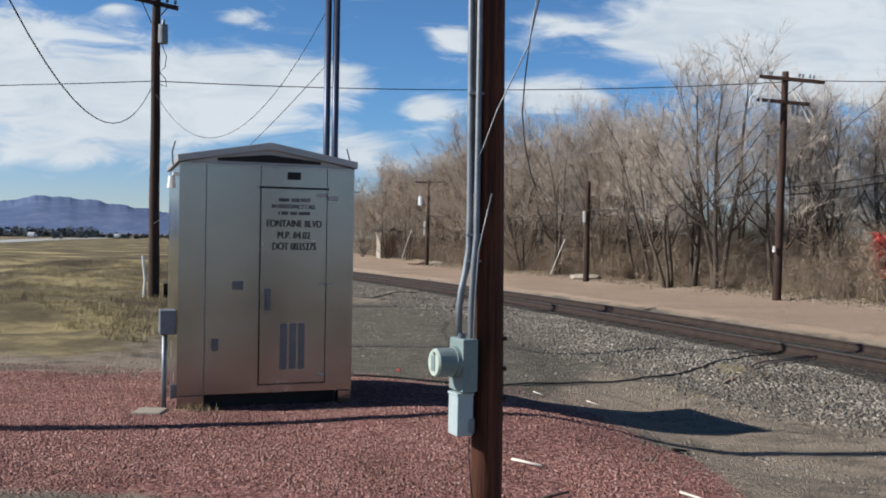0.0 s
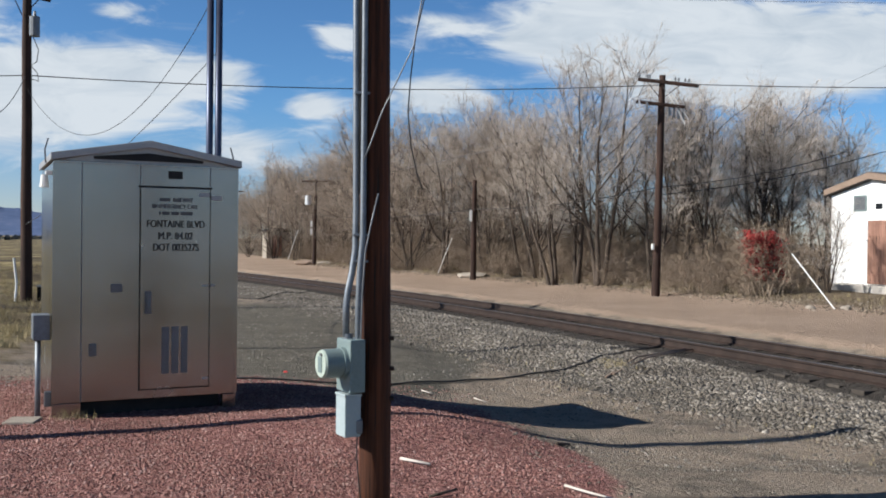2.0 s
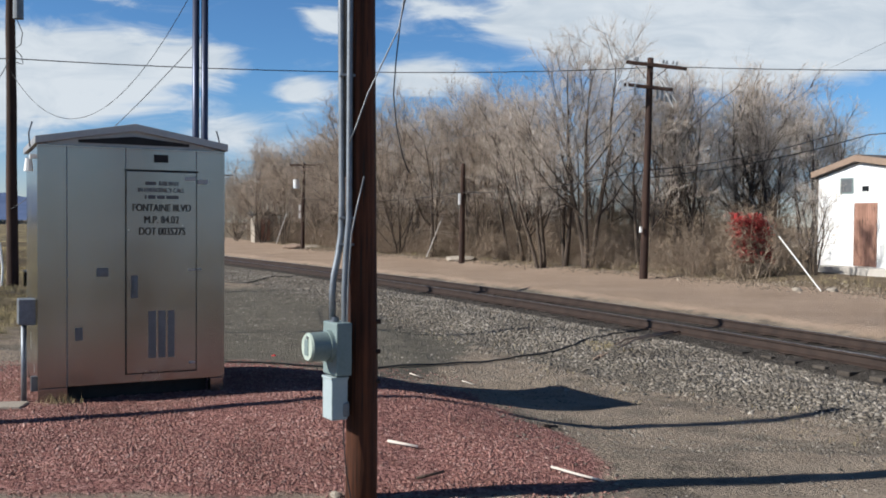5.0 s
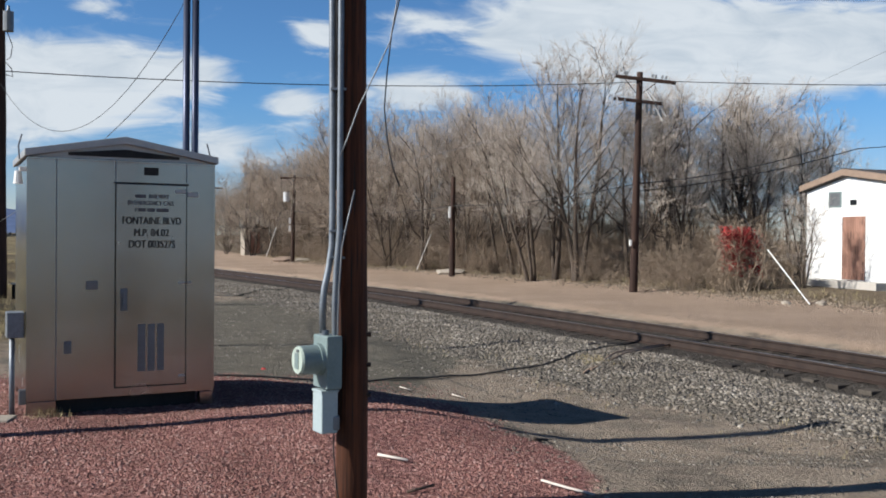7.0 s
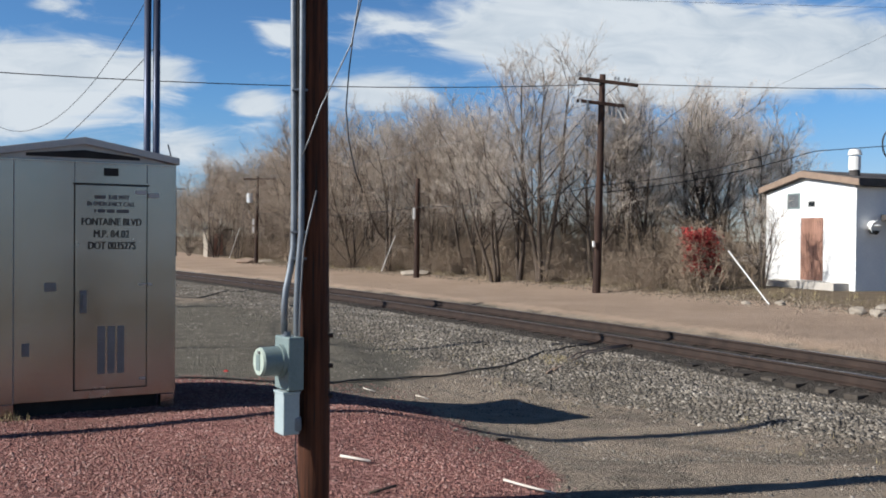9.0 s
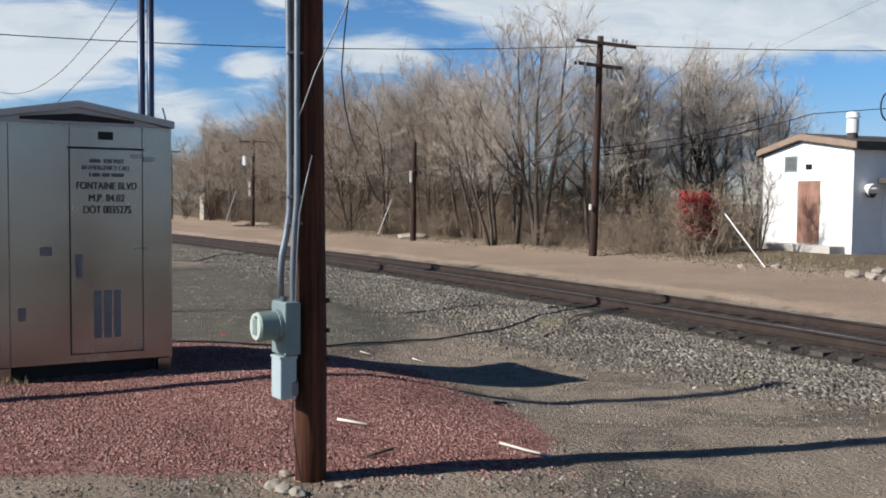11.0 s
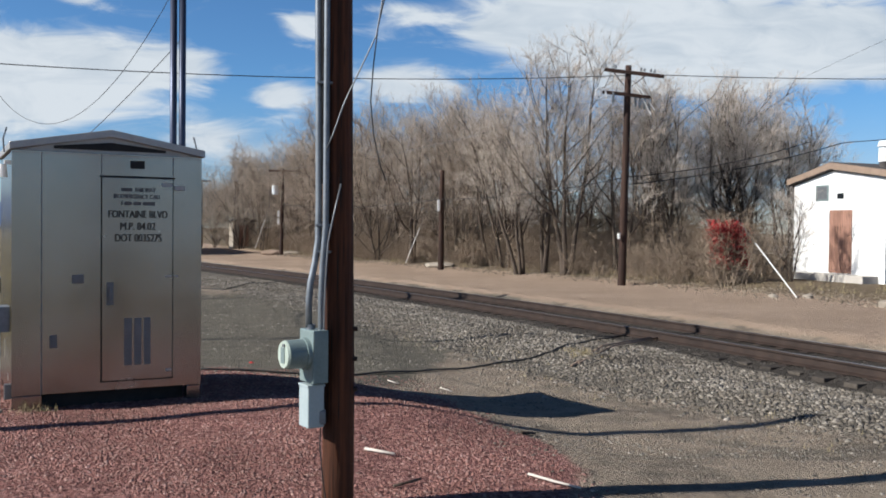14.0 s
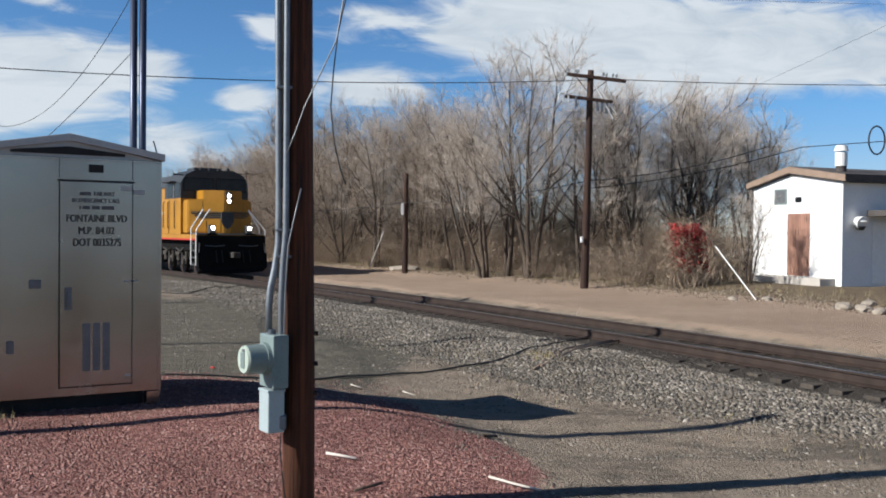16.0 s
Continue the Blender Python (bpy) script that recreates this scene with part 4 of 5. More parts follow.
far_car(-121, 280, radians(100), M["car_white"], 1.6, "small white van on the far road", "van")
far_car(-99, 244, radians(104), M["car_dark"], 1.75, "dark sport utility car on the far road", "car")
far_car(-112, 296, radians(104), M["car_dark"], 1.5, "dark saloon car on the far road", "car")
far_car(-111, 318, radians(104), M["car_dark"], 1.5, "dark saloon car on the far road", "car")
far_car(-107, 312, radians(104), M["car_white"], 1.5, "pale car on the far road", "car")


# ---------------------------------------------------------------- trees
def limb(V, F, pts, rad, seg):
    """Append a tapered tube to vertex and face lists."""
    rings = []
    side = None
    for i, p in enumerate(pts):
        d = (pts[min(i + 1, len(pts) - 1)] - pts[max(i - 1, 0)])
        d = d.normalized() if d.length > 1e-6 else Vector((0, 0, 1))
        if side is None:
            side = d.orthogonal().normalized()
        side = (side - d * side.dot(d))
        side = side.normalized() if side.length > 1e-6 else d.orthogonal().normalized()
        up = d.cross(side)
        base = len(V)
        for k in range(seg):
            a = k * math.tau / seg
            V.append(tuple(p + (side * math.cos(a) + up * math.sin(a)) * rad[i]))
        rings.append(base)
    for a, b in zip(rings, rings[1:]):
        for k in range(seg):
            F.append((a + k, a + (k + 1) % seg, b + (k + 1) % seg, b + k))


def bend(rng, start, d, length, n, wander, rise):
    pts = [start]
    d = d.normalized()
    for _ in range(n):
        d = (d + Vector((rng.uniform(-1, 1), rng.uniform(-1, 1), rng.uniform(-1, 1))) * wander + Vector((0, 0, rise))).normalized()
        pts.append(pts[-1] + d * (length / n))
    return pts


def taper(r0, r1, n):
    return [r0 + (r1 - r0) * i / n for i in range(n + 1)]


def sliver(V, F, rng, p, d, length, r):
    """The finest twig: a slip that runs to a point."""
    s = d.orthogonal().normalized() * r
    s = Matrix.Rotation(rng.uniform(0, math.tau), 3, d) @ s
    i = len(V)
    V += [tuple(p + s), tuple(p - s), tuple(p + d * length)]
    F.append((i, i + 1, i + 2))


def aside(rng, d, angle):
    s = d.orthogonal().normalized()
    s = Matrix.Rotation(rng.uniform(0, math.tau), 3, d) @ s
    return (d * math.cos(angle) + s * math.sin(angle)).normalized()


def along(pts, f):
    i = min(int(f * (len(pts) - 1)), len(pts) - 2)
    g = f * (len(pts) - 1) - i
    return pts[i].lerp(pts[i + 1], g), (pts[i + 1] - pts[i]).normalized()


def bare_tree(seed, h, stems, wide, fine, low=0.1, twig="twig", girth=1.0):
    """One leafless tree: stems that fork and rise, and a rounded crown of branches and fine twigs."""
    rng = random.Random(seed)
    TV, TF, CV, CF = [], [], [], []
    turn0 = rng.uniform(0, math.tau)
    for s in range(stems):
        a = turn0 + math.tau * (s + rng.uniform(-0.3, 0.3)) / stems
        out = Vector((math.cos(a), math.sin(a), 0))
        lean = out * (rng.uniform(0.08, 0.27) * wide if stems > 1 else 0.05)
        hh = h * rng.uniform(0.66, 0.8)
        trunk = bend(rng, out * 0.14 * (stems > 1) + Vector((0, 0, -0.15)), Vector((0, 0, 1)) + lean, hh, 10, 0.11, 0.045)
        r0 = girth * h * rng.uniform(0.0135, 0.019) / (stems ** 0.4)
        limb(TV, TF, trunk, taper(r0, 0.014, 10), 7)
        n1 = 10
        for i in range(n1):
            f = low + (0.98 - low) * (i + rng.random() * 0.8) / n1
            p, d = along(trunk, f)
            L = h * (0.38 - 0.20 * f) * rng.uniform(0.7, 1.15) * wide
            b1 = bend(rng, p, aside(rng, d, rng.uniform(0.45, 1.0)), L, 6, 0.16, 0.12)
            limb(TV, TF, b1, taper(max(0.016, r0 * (1 - f) * 0.6), 0.009, 6), 5)
            for _ in range(6):
                p2, d2 = along(b1, rng.uniform(0.15, 1.0))
                L2 = L * rng.uniform(0.32, 0.6)
                b2 = bend(rng, p2, aside(rng, d2, rng.uniform(0.35, 0.95)), L2, 3, 0.2, 0.06)
                limb(TV, TF, b2, taper(0.010, 0.004, 3), 3)
                for _ in range(fine):
                    p3, d3 = along(b2, rng.uniform(0.1, 1.0))
                    d3 = aside(rng, d3, rng.uniform(0.3, 0.9))
                    L3 = L2 * rng.uniform(0.4, 0.85)
                    sliver(CV, CF, rng, p3, d3, L3, 0.0046)
                    for _ in range(13):
                        d4 = (aside(rng, d3, rng.uniform(0.25, 0.85)) + Vector((0, 0, 0.12))).normalized()
                        sliver(CV, CF, rng, p3 + d3 * L3 * rng.uniform(0.1, 0.8), d4, L3 * rng.uniform(0.3, 0.75), 0.0029)
    t = thing("bare_tree", Matrix.Identity(4), "bare grey-brown winter tree with a haze of fine twigs" if twig == "twig" else "dense brown leafless tree branching from the ground", "tree", "bare trees along the dirt road")
    raw("trunk", TV, TF, M["bark"], t, True)
    raw("crown", CV, CF, M[twig], t)
    return t


def thicket(seed, w, h, count, mat="brush", label="dense leafless brush below the trees", leaf=None):
    rng = random.Random(seed)
    V, F = [], []
    for _ in range(count):
        x, y = rng.gauss(0, w * 0.42), rng.gauss(0, w * 0.35)
        hh = h * rng.uniform(0.45, 1.0) * math.exp(-(x / w) ** 2)
        d = Vector((rng.uniform(-0.5, 0.5), rng.uniform(-0.5, 0.5), 1))
        st = bend(rng, Vector((x, y, -0.1)), d, hh, 4, 0.2, -0.02)
        limb(V, F, st, taper(0.013, 0.005, 4), 3)
        for _ in range(8):
            p = st[rng.randint(1, 4)]
            q = bend(rng, p, Vector((rng.uniform(-1, 1), rng.uniform(-1, 1), rng.uniform(0.1, 1.0))), hh * rng.uniform(0.15, 0.45), 2, 0.25, 0.0)
            sliver(V, F, rng, q[0], (q[2] - q[0]).normalized(), (q[2] - q[0]).length, 0.009)
            for _ in range(11):
                d = Vector((rng.uniform(-1, 1), rng.uniform(-1, 1), rng.uniform(-0.2, 1.0))).normalized()
                sliver(V, F, rng, q[rng.randint(1, 2)].lerp(q[1], rng.random()), d, hh * rng.uniform(0.08, 0.22), 0.005)
    t = thing("thicket", Matrix.Identity(4), label, "brush", "brush below the trees")
    tagged(raw("brushwood", V, F, M[mat], t), kind="stuff")
    if leaf:
        LV, LF = [], []
        for _ in range(leaf):
            u, q = rng.uniform(-1, 1), rng.random()
            c = Vector((0.52 * u + rng.gauss(0, 0.06) - 0.12 * (q - 0.5), rng.gauss(0, w * 0.25), h * (0.25 + 0.54 * q + 0.04 * math.sin(5 * u))))
            a = Vector((rng.uniform(-1, 1), rng.uniform(-1, 1), rng.uniform(-1, 1))).normalized()
            b = a.orthogonal()
            s = rng.uniform(0.028, 0.05)
            i = len(LV)
            LV += [tuple(c + a * s), tuple(c + b * s * 0.5), tuple(c - a * s), tuple(c - b * s * 0.5)]
            LF.append((i, i + 1, i + 2, i + 3))
        tagged(raw("foliage", LV, LF, M["red_leaf"], t), kind="stuff")
    return t


def along_verge(y, off):
    """A place at a distance beyond the track's axis."""
    x, s = near_rail(y)
    d = Vector((float(s), 1, 0)).normalized()
    p = Vector((float(x), y, 0)) + Vector((d.y, -d.x, 0)) * (off + GAUGE / 2)
    return p.x, p.y


rng = random.Random(11)
kinds = [bare_tree(1, 8.4, 3, 1.0, 5, 0.22), bare_tree(2, 9.0, 2, 1.0, 6, 0.26), bare_tree(3, 7.6, 3, 1.05, 5, 0.2), bare_tree(4, 11.4, 3, 0.92, 8, 0.26), bare_tree(5, 7.9, 3, 1.15, 5, 0.2), bare_tree(6, 7.4, 4, 1.45, 7, 0.04, "twig_brown", 0.6), bare_tree(7, 8.2, 4, 1.35, 7, 0.06, "twig_brown", 0.65)]
# where the trees stand: x, y, kind, size
TREES = [(14.9, 36.0, 2, 1.02), (14.0, 35.6, 4, 1.07), (12.5, 35.6, 1, 0.97), (10.4, 35.9, 3, 0.98), (8.9, 37.4, 0, 0.95), (9.1, 40.9, 2, 1.0), (8.8, 42.5, 4, 1.05), (8.0, 46.2, 5, 1.0),
         (5.7, 47.7, 1, 0.95), (7.4, 49.5, 5, 1.10), (4.3, 51.7, 6, 1.0), (5.8, 55.0, 0, 1.0), (2.7, 56.7, 5, 1.05), (3.4, 61.0, 6, 0.95), (1.2, 62.7, 5, 0.98), (0.2, 68.2, 6, 0.85), (2.2, 69.0, 5, 1.0),
         (-2.6, 73.7, 5, 0.92), (-4.6, 79.6, 6, 0.95), (-1.5, 79.0, 5, 0.95), (-7.4, 88.0, 6, 0.66), (17.0, 36.4, 1, 1.02), (18.4, 38.6, 4, 1.14), (20.0, 41.5, 2, 1.13), (13.2, 43.0, 4, 1.05),
         (10.6, 46.0, 2, 1.1), (9.4, 52.0, 0, 1.1), (16.4, 44.5, 1, 1.07), (21.2, 45.5, 4, 1.13), (7.6, 58.0, 4, 1.1), (4.8, 66.0, 6, 1.0), (14.8, 38.0, 2, 1.12), (18.3, 36.6, 2, 1.10), (22.6, 40.0, 0, 1.02),
         (24.0, 42.5, 2, 1.13), (20.6, 38.0, 1, 0.97), (-3.4, 84.0, 5, 1.05), (0.6, 74.0, 6, 1.0), (3.0, 78.0, 5, 1.1), (9.8, 37.4, 1, 1.05), (-6.0, 96.0, 6, 1.0), (7.6, 46.8, 3, 0.82), (-9.4, 93.0, 5, 0.75), (-8.2, 99.0, 6, 0.8), (15.5, 28.1, 4, 0.42)]
first = {}
for i, (x, y, k, s) in enumerate(TREES):
    s *= 1.0 + 0.13 * min(1.0, max(0.0, (y - 42) / 8))
    m = Matrix.Translation((x, y, top(x, y) - 0.05)) @ Matrix.Rotation(rng.uniform(0, math.tau), 4, "Z") @ Matrix.Scale(s, 4)
    if k not in first:
        first[k] = kinds[k]
        kinds[k].matrix_basis = m
    else:
        copy = copy_thing(kinds[k], m)
        copy.scale = (s, s, s)
bushes = [thicket(21, 1.8, 2.3, 46), thicket(22, 1.7, 1.9, 44), thicket(23, 2.0, 3.0, 46)]
used = set()
spots = []
y = 27.0
while y < 94:
    for off in (10.2, 12.4, 15.4):
        spots.append(along_verge(y + rng.uniform(-0.6, 0.6), off + rng.uniform(-0.5, 0.7)))
    y += 1.6 if y < 50 else 2.0
edge = []
y = 25.5
while y < 60:
    edge.append(along_verge(y, 9.2 + rng.uniform(-0.25, 0.5)))
    y += 1.3
back = []
y = 30.0
while y < 96:
    back.append(along_verge(y, 18.5 + rng.uniform(-1.0, 1.0)))
    y += 2.2
for i, (x, y) in enumerate(spots + edge + back):
    if math.hypot(x - P2[0], y - P2[1]) < 1.3 or math.hypot(x - P3[0], y - P3[1]) < 1.0 or x / y > 0.525 or (x > 16.5 and i < len(spots) + len(edge)):
        continue
    k = (i // 2) % 3
    s = rng.uniform(0.55, 0.95) * (2.0 if i % 3 == 2 else 1.0) if i < len(spots) else rng.uniform(0.22, 0.5) if i < len(spots) + len(edge) else rng.uniform(1.3, 1.8)
    m = Matrix.Translation((x, y, top(x, y) - 0.03)) @ Matrix.Rotation(rng.uniform(0, math.tau), 4, "Z") @ Matrix.Scale(s, 4)
    if k not in used:
        used.add(k)
        bushes[k].matrix_basis = m
    else:
        copy_thing(bushes[k], m).scale = (s, s, s)
red = thicket(31, 0.95, 2.6, 72, label="brush with dry red leaves beside the white building", leaf=4800)
red.matrix_basis = Matrix.Translation((13.75, 28.9, 0.0))


# ---------------------------------------------------------------- the white building
bld = thing("white_building", Matrix.Translation((17.06, 30.80, 0.215)) @ Matrix.Rotation(radians(-80.0), 4, "Z") @ Matrix.Scale(0.875, 4), "small white painted building with a low brown-trimmed gable roof", "building")
W2, D2 = 4.8, 11.0
# local x runs along the sunny gable wall, local y goes back into the building
b = bmesh.new()
prism(b, [(0, -0.3), (W2, -0.3), (W2, 3.72), (2.215, 4.12), (0, 3.62)], 0.0, 0.25, lambda u, v, q: (u, q, v))
part("gable_wall", b, M["white_wall"], bld)
part("side_wall", B((W2 - 0.25, 0.25, -0.3), (W2, D2, 3.70)), M["white_wall"], bld)
part("side_wall", B((0, 0.25, -0.3), (0.25, D2, 3.62)), M["white_wall"], bld)
part("back_wall", B((0.25, D2 - 0.25, -0.3), (W2 - 0.25, D2, 3.6)), M["white_wall"], bld)
b = bmesh.new()
prism(b, [(-0.18, 3.62), (2.215, 4.14), (W2 + 0.3, 3.70), (W2 + 0.3, 3.98), (2.215, 4.42), (-0.18, 3.88)], -0.18, D2 + 0.3, lambda u, v, q: (u, q, v))
roof = part("roof", b, M["roof_dark"], bld, "low dark felt roof")
b = bmesh.new()
prism(b, [(-0.20, 3.64), (2.215, 4.16), (W2 + 0.32, 3.72), (W2 + 0.32, 3.95), (2.215, 4.40), (-0.20, 3.86)], -0.22, -0.183, lambda u, v, q: (u, q, v))
part("fascia", b, M["fascia"], roof, "brown fascia board")
part("fascia", B((W2 + 0.303, -0.2, 3.70), (W2 + 0.335, D2 + 0.3, 3.95)), M["roof_dark"], roof)
part("door", B((2.03, -0.04, 0.28), (3.185, 0.06, 2.62), 0.01), M["door_brown"], bld, "brown wooden door")
part("door_step", B((0.85, -0.7, -0.3), (4.5, -0.002, 0.25), 0.02), M["concrete"], bld)
for x0, x1, z0, z1 in ((1.25, 1.94, 2.98, 3.58), (2.36, 2.82, 2.98, 3.30)):
    wdw = part("window", B((x0, -0.03, z0), (x1, 0.05, z1), 0.01), M["meter_grey"] if x0 < 2 else M["white_paint"], bld)
    part("pane", B((x0 + 0.06, -0.036, z0 + 0.06), (x1 - 0.06, -0.028, z1 - 0.06)), M["steel_dark"] if x0 < 2 else M["dark_glass"], wdw)
b = bmesh.new()
rod(b, (W2 - 0.9, 0.75, 3.8), (W2 - 0.9, 0.75, 4.75), 0.19, 0.19, 14)
stack = part("flue", b, M["roof_dark"], bld)
b = bmesh.new()
rod(b, (W2 - 0.9, 0.75, 4.35), (W2 - 0.9, 0.75, 4.85), 0.215, 0.215, 14)
rod(b, (W2 - 0.9, 0.75, 4.9), (W2 - 0.9, 0.75, 5.1), 0.26, 0.2, 14)
part("flue_cowl", b, M["white_paint"], stack, "white metal flue cowl")
awn = part("canopy", B((W2 + 0.002, 1.1, 2.5), (W2 + 1.3, 8.6, 2.72), 0.02), M["roof_dark"], bld)
# white panel stands in for a sunlit wall portion farther along
part("door", B((W2 - 0.02, 1.35, 0.1), (W2 + 0.05, 3.2, 2.3), 0.01), M["white_paint"], bld, "white panel for a sunlit wall portion")
b = bmesh.new()
rod(b, (W2 + 0.02, 0.62, 2.35), (W2 + 0.32, 0.62, 2.25), 0.14, 0.26, 14)
rod(b, (W2 + 0.20, 0.62, 2.30), (W2 + 0.20, 0.62, 2.44), 0.24, 0.12, 14)
lamp_ = part("wall_lamp", b, M["white_paint"], bld, "white shaded wall lamp")
b = bmesh.new()
rod(b, (W2 + 0.17, 0.62, 2.02), (W2 + 0.20, 0.62, 2.16), 0.13, 0.20, 14)
part("lens", b, M["seam"], lamp_)


# ---------------------------------------------------------------- the locomotive
def locomotive():
    """Local y points to the front, x to its right, z up from the rail; the origin is under the front."""
    c = thing("locomotive", Matrix.Identity(4), "yellow and dark grey diesel locomotive with lit headlights", "locomotive")
    Lh = 21.5
    frame_ = part("frame", B((-1.5, -Lh, 1.52), (1.5, -0.35, 1.70), 0.02), M["yellow"], c, "yellow frame sill")
    part("sill_stripe", B((-1.512, -Lh, 1.46), (1.512, -0.34, 1.53), 0.01), M["loco_red"], frame_)
    part("underframe", B((-1.2, -Lh, 1.0), (1.2, -0.4, 1.515), 0.02), M["black"], c)
    part("pilot_plate", B((-1.5, -0.38, 0.45), (1.5, -0.22, 1.66), 0.02), M["black"], c)
    b = bmesh.new()
    prism(b, [(-1.50, 0.95), (-1.50, 0.34), (-1.30, 0.16), (-0.3, 0.10), (0.3, 0.10), (1.30, 0.16), (1.50, 0.34), (1.50, 0.95)], -0.22, -0.10, lambda u, v, q: (u, q + (0.42 - 0.26 * abs(u) if v < 0.2 else 0.1 if v < 0.5 else 0.0), v))
    part("plough", b, M["black"], c, "black snow plough")
    b = bmesh.new()
    box(b, (-0.16, -0.25, 0.74), (0.16, 0.42, 0.98), 0.04)
    part("coupler", b, M["grime"], c)
    for x in (-0.75, -0.45, 0.45, 0.7):
        b = bmesh.new()
        pipe(b, [(x, -0.2, 1.05), (x + 0.03, 0.0, 0.8), (x + 0.02, 0.02, 0.55)], 0.03, 6)
        part("air_hose", b, M["tyre"], c)
    # nose: two broad slanting faces that meet in a narrow ridge, its middle higher than its shoulders
    b = bmesh.new()
    prism(b, [(-1.42, -2.32), (-1.42, -1.66), (-0.12, -0.74), (0.12, -0.74), (1.42, -1.66), (1.42, -2.32)], 1.75, 3.27, lambda u, v, q: (u, v, q))
    for v in b.verts:
        if v.co.z > 2.9 and abs(v.co.x) > 1.0:
            v.co.z -= 0.10
    bmesh.ops.bevel(b, geom=list(b.edges), offset=0.04, segments=2, affect="EDGES")
    nose = part("nose", b, M["yellow"], c, "yellow low nose with slanting faces")
    b = bmesh.new()
    prism(b, [(-0.86, -2.31), (-0.86, -1.28), (-0.11, -0.75), (0.11, -0.75), (0.86, -1.28), (0.86, -2.31)], 2.6, 3.58, lambda u, v, q: (u, v, q))
    for v in b.verts:
        if v.co.z > 3.0 and v.co.y > -1.4:
            v.co.y -= 0.07
    bmesh.ops.bevel(b, geom=list(b.edges), offset=0.03, segments=2, affect="EDGES")
    part("nose_top", b, M["yellow"], nose)
    slant = math.atan2(0.92, 1.30)
    fac = lambda s: Matrix.Translation((0.77 * s, -1.20, 0)) @ Matrix.Rotation(-slant * s, 4, "Z")
    for s in (-1, 1):
        for x0, x1, z0, z1 in ((-0.62, -0.12, 1.82, 2.32), (0.0, 0.62, 1.82, 2.32), (0.16, 0.70, 2.74, 3.10)):
            b = bmesh.new()
            box(b, (min(x0 * s, x1 * s), -0.03, z0), (max(x0 * s, x1 * s), 0.016, z1), 0.006, fac(s))
            part("nose_panel", b, M["yellow"], nose)
        for z0, z1, x1 in ((2.40, 2.45, 0.34), (2.48, 2.54, 0.50), (2.57, 2.63, 0.64)):
            b = bmesh.new()
            box(b, (min(-0.68 * s, x1 * s), -0.02, z0), (max(-0.68 * s, x1 * s), 0.020, z1), 0.003, fac(s))
            part("wing_stripe", b, M["loco_grey"], nose, "dark wing stripe")
        b = bmesh.new()
        pipe(b, [fac(s) @ Vector((0.66 * s, 0.06, 2.66)), fac(s) @ Vector((0.0, 0.06, 2.66)), fac(s) @ Vector((-0.6 * s, 0.06, 2.66))], 0.014, 6)
        part("grab_rail", b, M["loco_grey"], nose)
    b = bmesh.new()
    prism(b, [(-0.27, 2.66), (-0.27, 2.28), (-0.16, 2.04), (0.0, 1.92), (0.16, 2.04), (0.27, 2.28), (0.27, 2.66)], -0.88, -0.722, lambda u, v, q: (u, q, v))
    part("emblem", b, M["loco_grey"], nose, "dark shield emblem")
    part("headlight_panel", B((-0.20, -0.95, 3.0), (0.08, -0.752, 3.50), 0.02), M["loco_grey"], nose)
    # pilot fittings below the nose
    for s in (-1, 1):
        b = bmesh.new()
        box(b, (min(0.62 * s, 1.05 * s), -0.36, 1.68), (max(0.62 * s, 1.05 * s), -0.20, 1.76), 0.01)
        part("light_shelf", b, M["black"], c)
        b = bmesh.new()
        pipe(b, [(1.44 * s, -0.2, 0.5), (1.44 * s, -0.14, 0.9), (1.40 * s, -0.18, 1.35)], 0.018, 6)
        pipe(b, [(0.30 * s, -0.2, 1.25), (0.75 * s, -0.10, 1.22), (1.15 * s, -0.2, 1.25)], 0.018, 6)
        part("uncoupling_lever", b, M["steel_dark"], c)
    part("front_walkway", B((-1.5, -0.9, 1.702), (1.5, -0.30, 1.75), 0.01), M["steel_dark"], c)
    # cab
    b = bmesh.new()
    prism(b, [(-1.52, 1.70), (1.52, 1.70), (1.52, 3.25), (-1.52, 3.25)], -4.6, -2.3, lambda u, v, q: (u, q, v))
    cab = part("cab_side", b, M["yellow"], c, "yellow lower cab")
    b = bmesh.new()
    prism(b, [(-1.52, 3.253), (1.52, 3.253), (1.50, 3.95), (1.30, 4.28), (0.85, 4.50), (-0.85, 4.50), (-1.30, 4.28), (-1.50, 3.95)], -4.6, -2.32, lambda u, v, q: (u, q, v))
    upper = part("cab_roof", b, M["loco_grey"], c, "dark grey cab roof")
    for s in (-1, 1):
        wd = part("windscreen", B((min(0.05 * s, 1.40 * s), -2.33, 3.56), (max(0.05 * s, 1.40 * s), -2.295, 4.14), 0.03), M["dark_glass"], upper)
        for y0 in (-3.15, -4.2):
            part("side_window", B((min(1.47 * s, 1.53 * s), y0, 3.32), (max(1.47 * s, 1.53 * s), y0 + 0.75, 3.92), 0.02), M["dark_glass"], upper)
    for s in (-1, 1):
        x0, x1 = 1.515 * s, 1.545 * s
        part("cab_door", B((min(x0, x1), -4.5, 1.74), (max(x0, x1), -3.95, 3.2), 0.008), M["yellow"], cab)
        part("side_panel", B((min(x0, x1), -3.75, 1.95), (max(x0, x1), -3.1, 2.9), 0.008), M["yellow"], cab)
        part("window_frame", B((min(x0, x1), -3.32, 3.28), (max(x0, x1), -3.18, 3.98), 0.006), M["steel_dark"], upper)
        for y0 in (-4.55, -3.88, -2.95):
            b = bmesh.new()
            pipe(b, [(1.53 * s, y0, 1.95), (1.60 * s, y0, 2.0), (1.60 * s, y0, 3.1), (1.53 * s, y0, 3.15)], 0.022, 6)
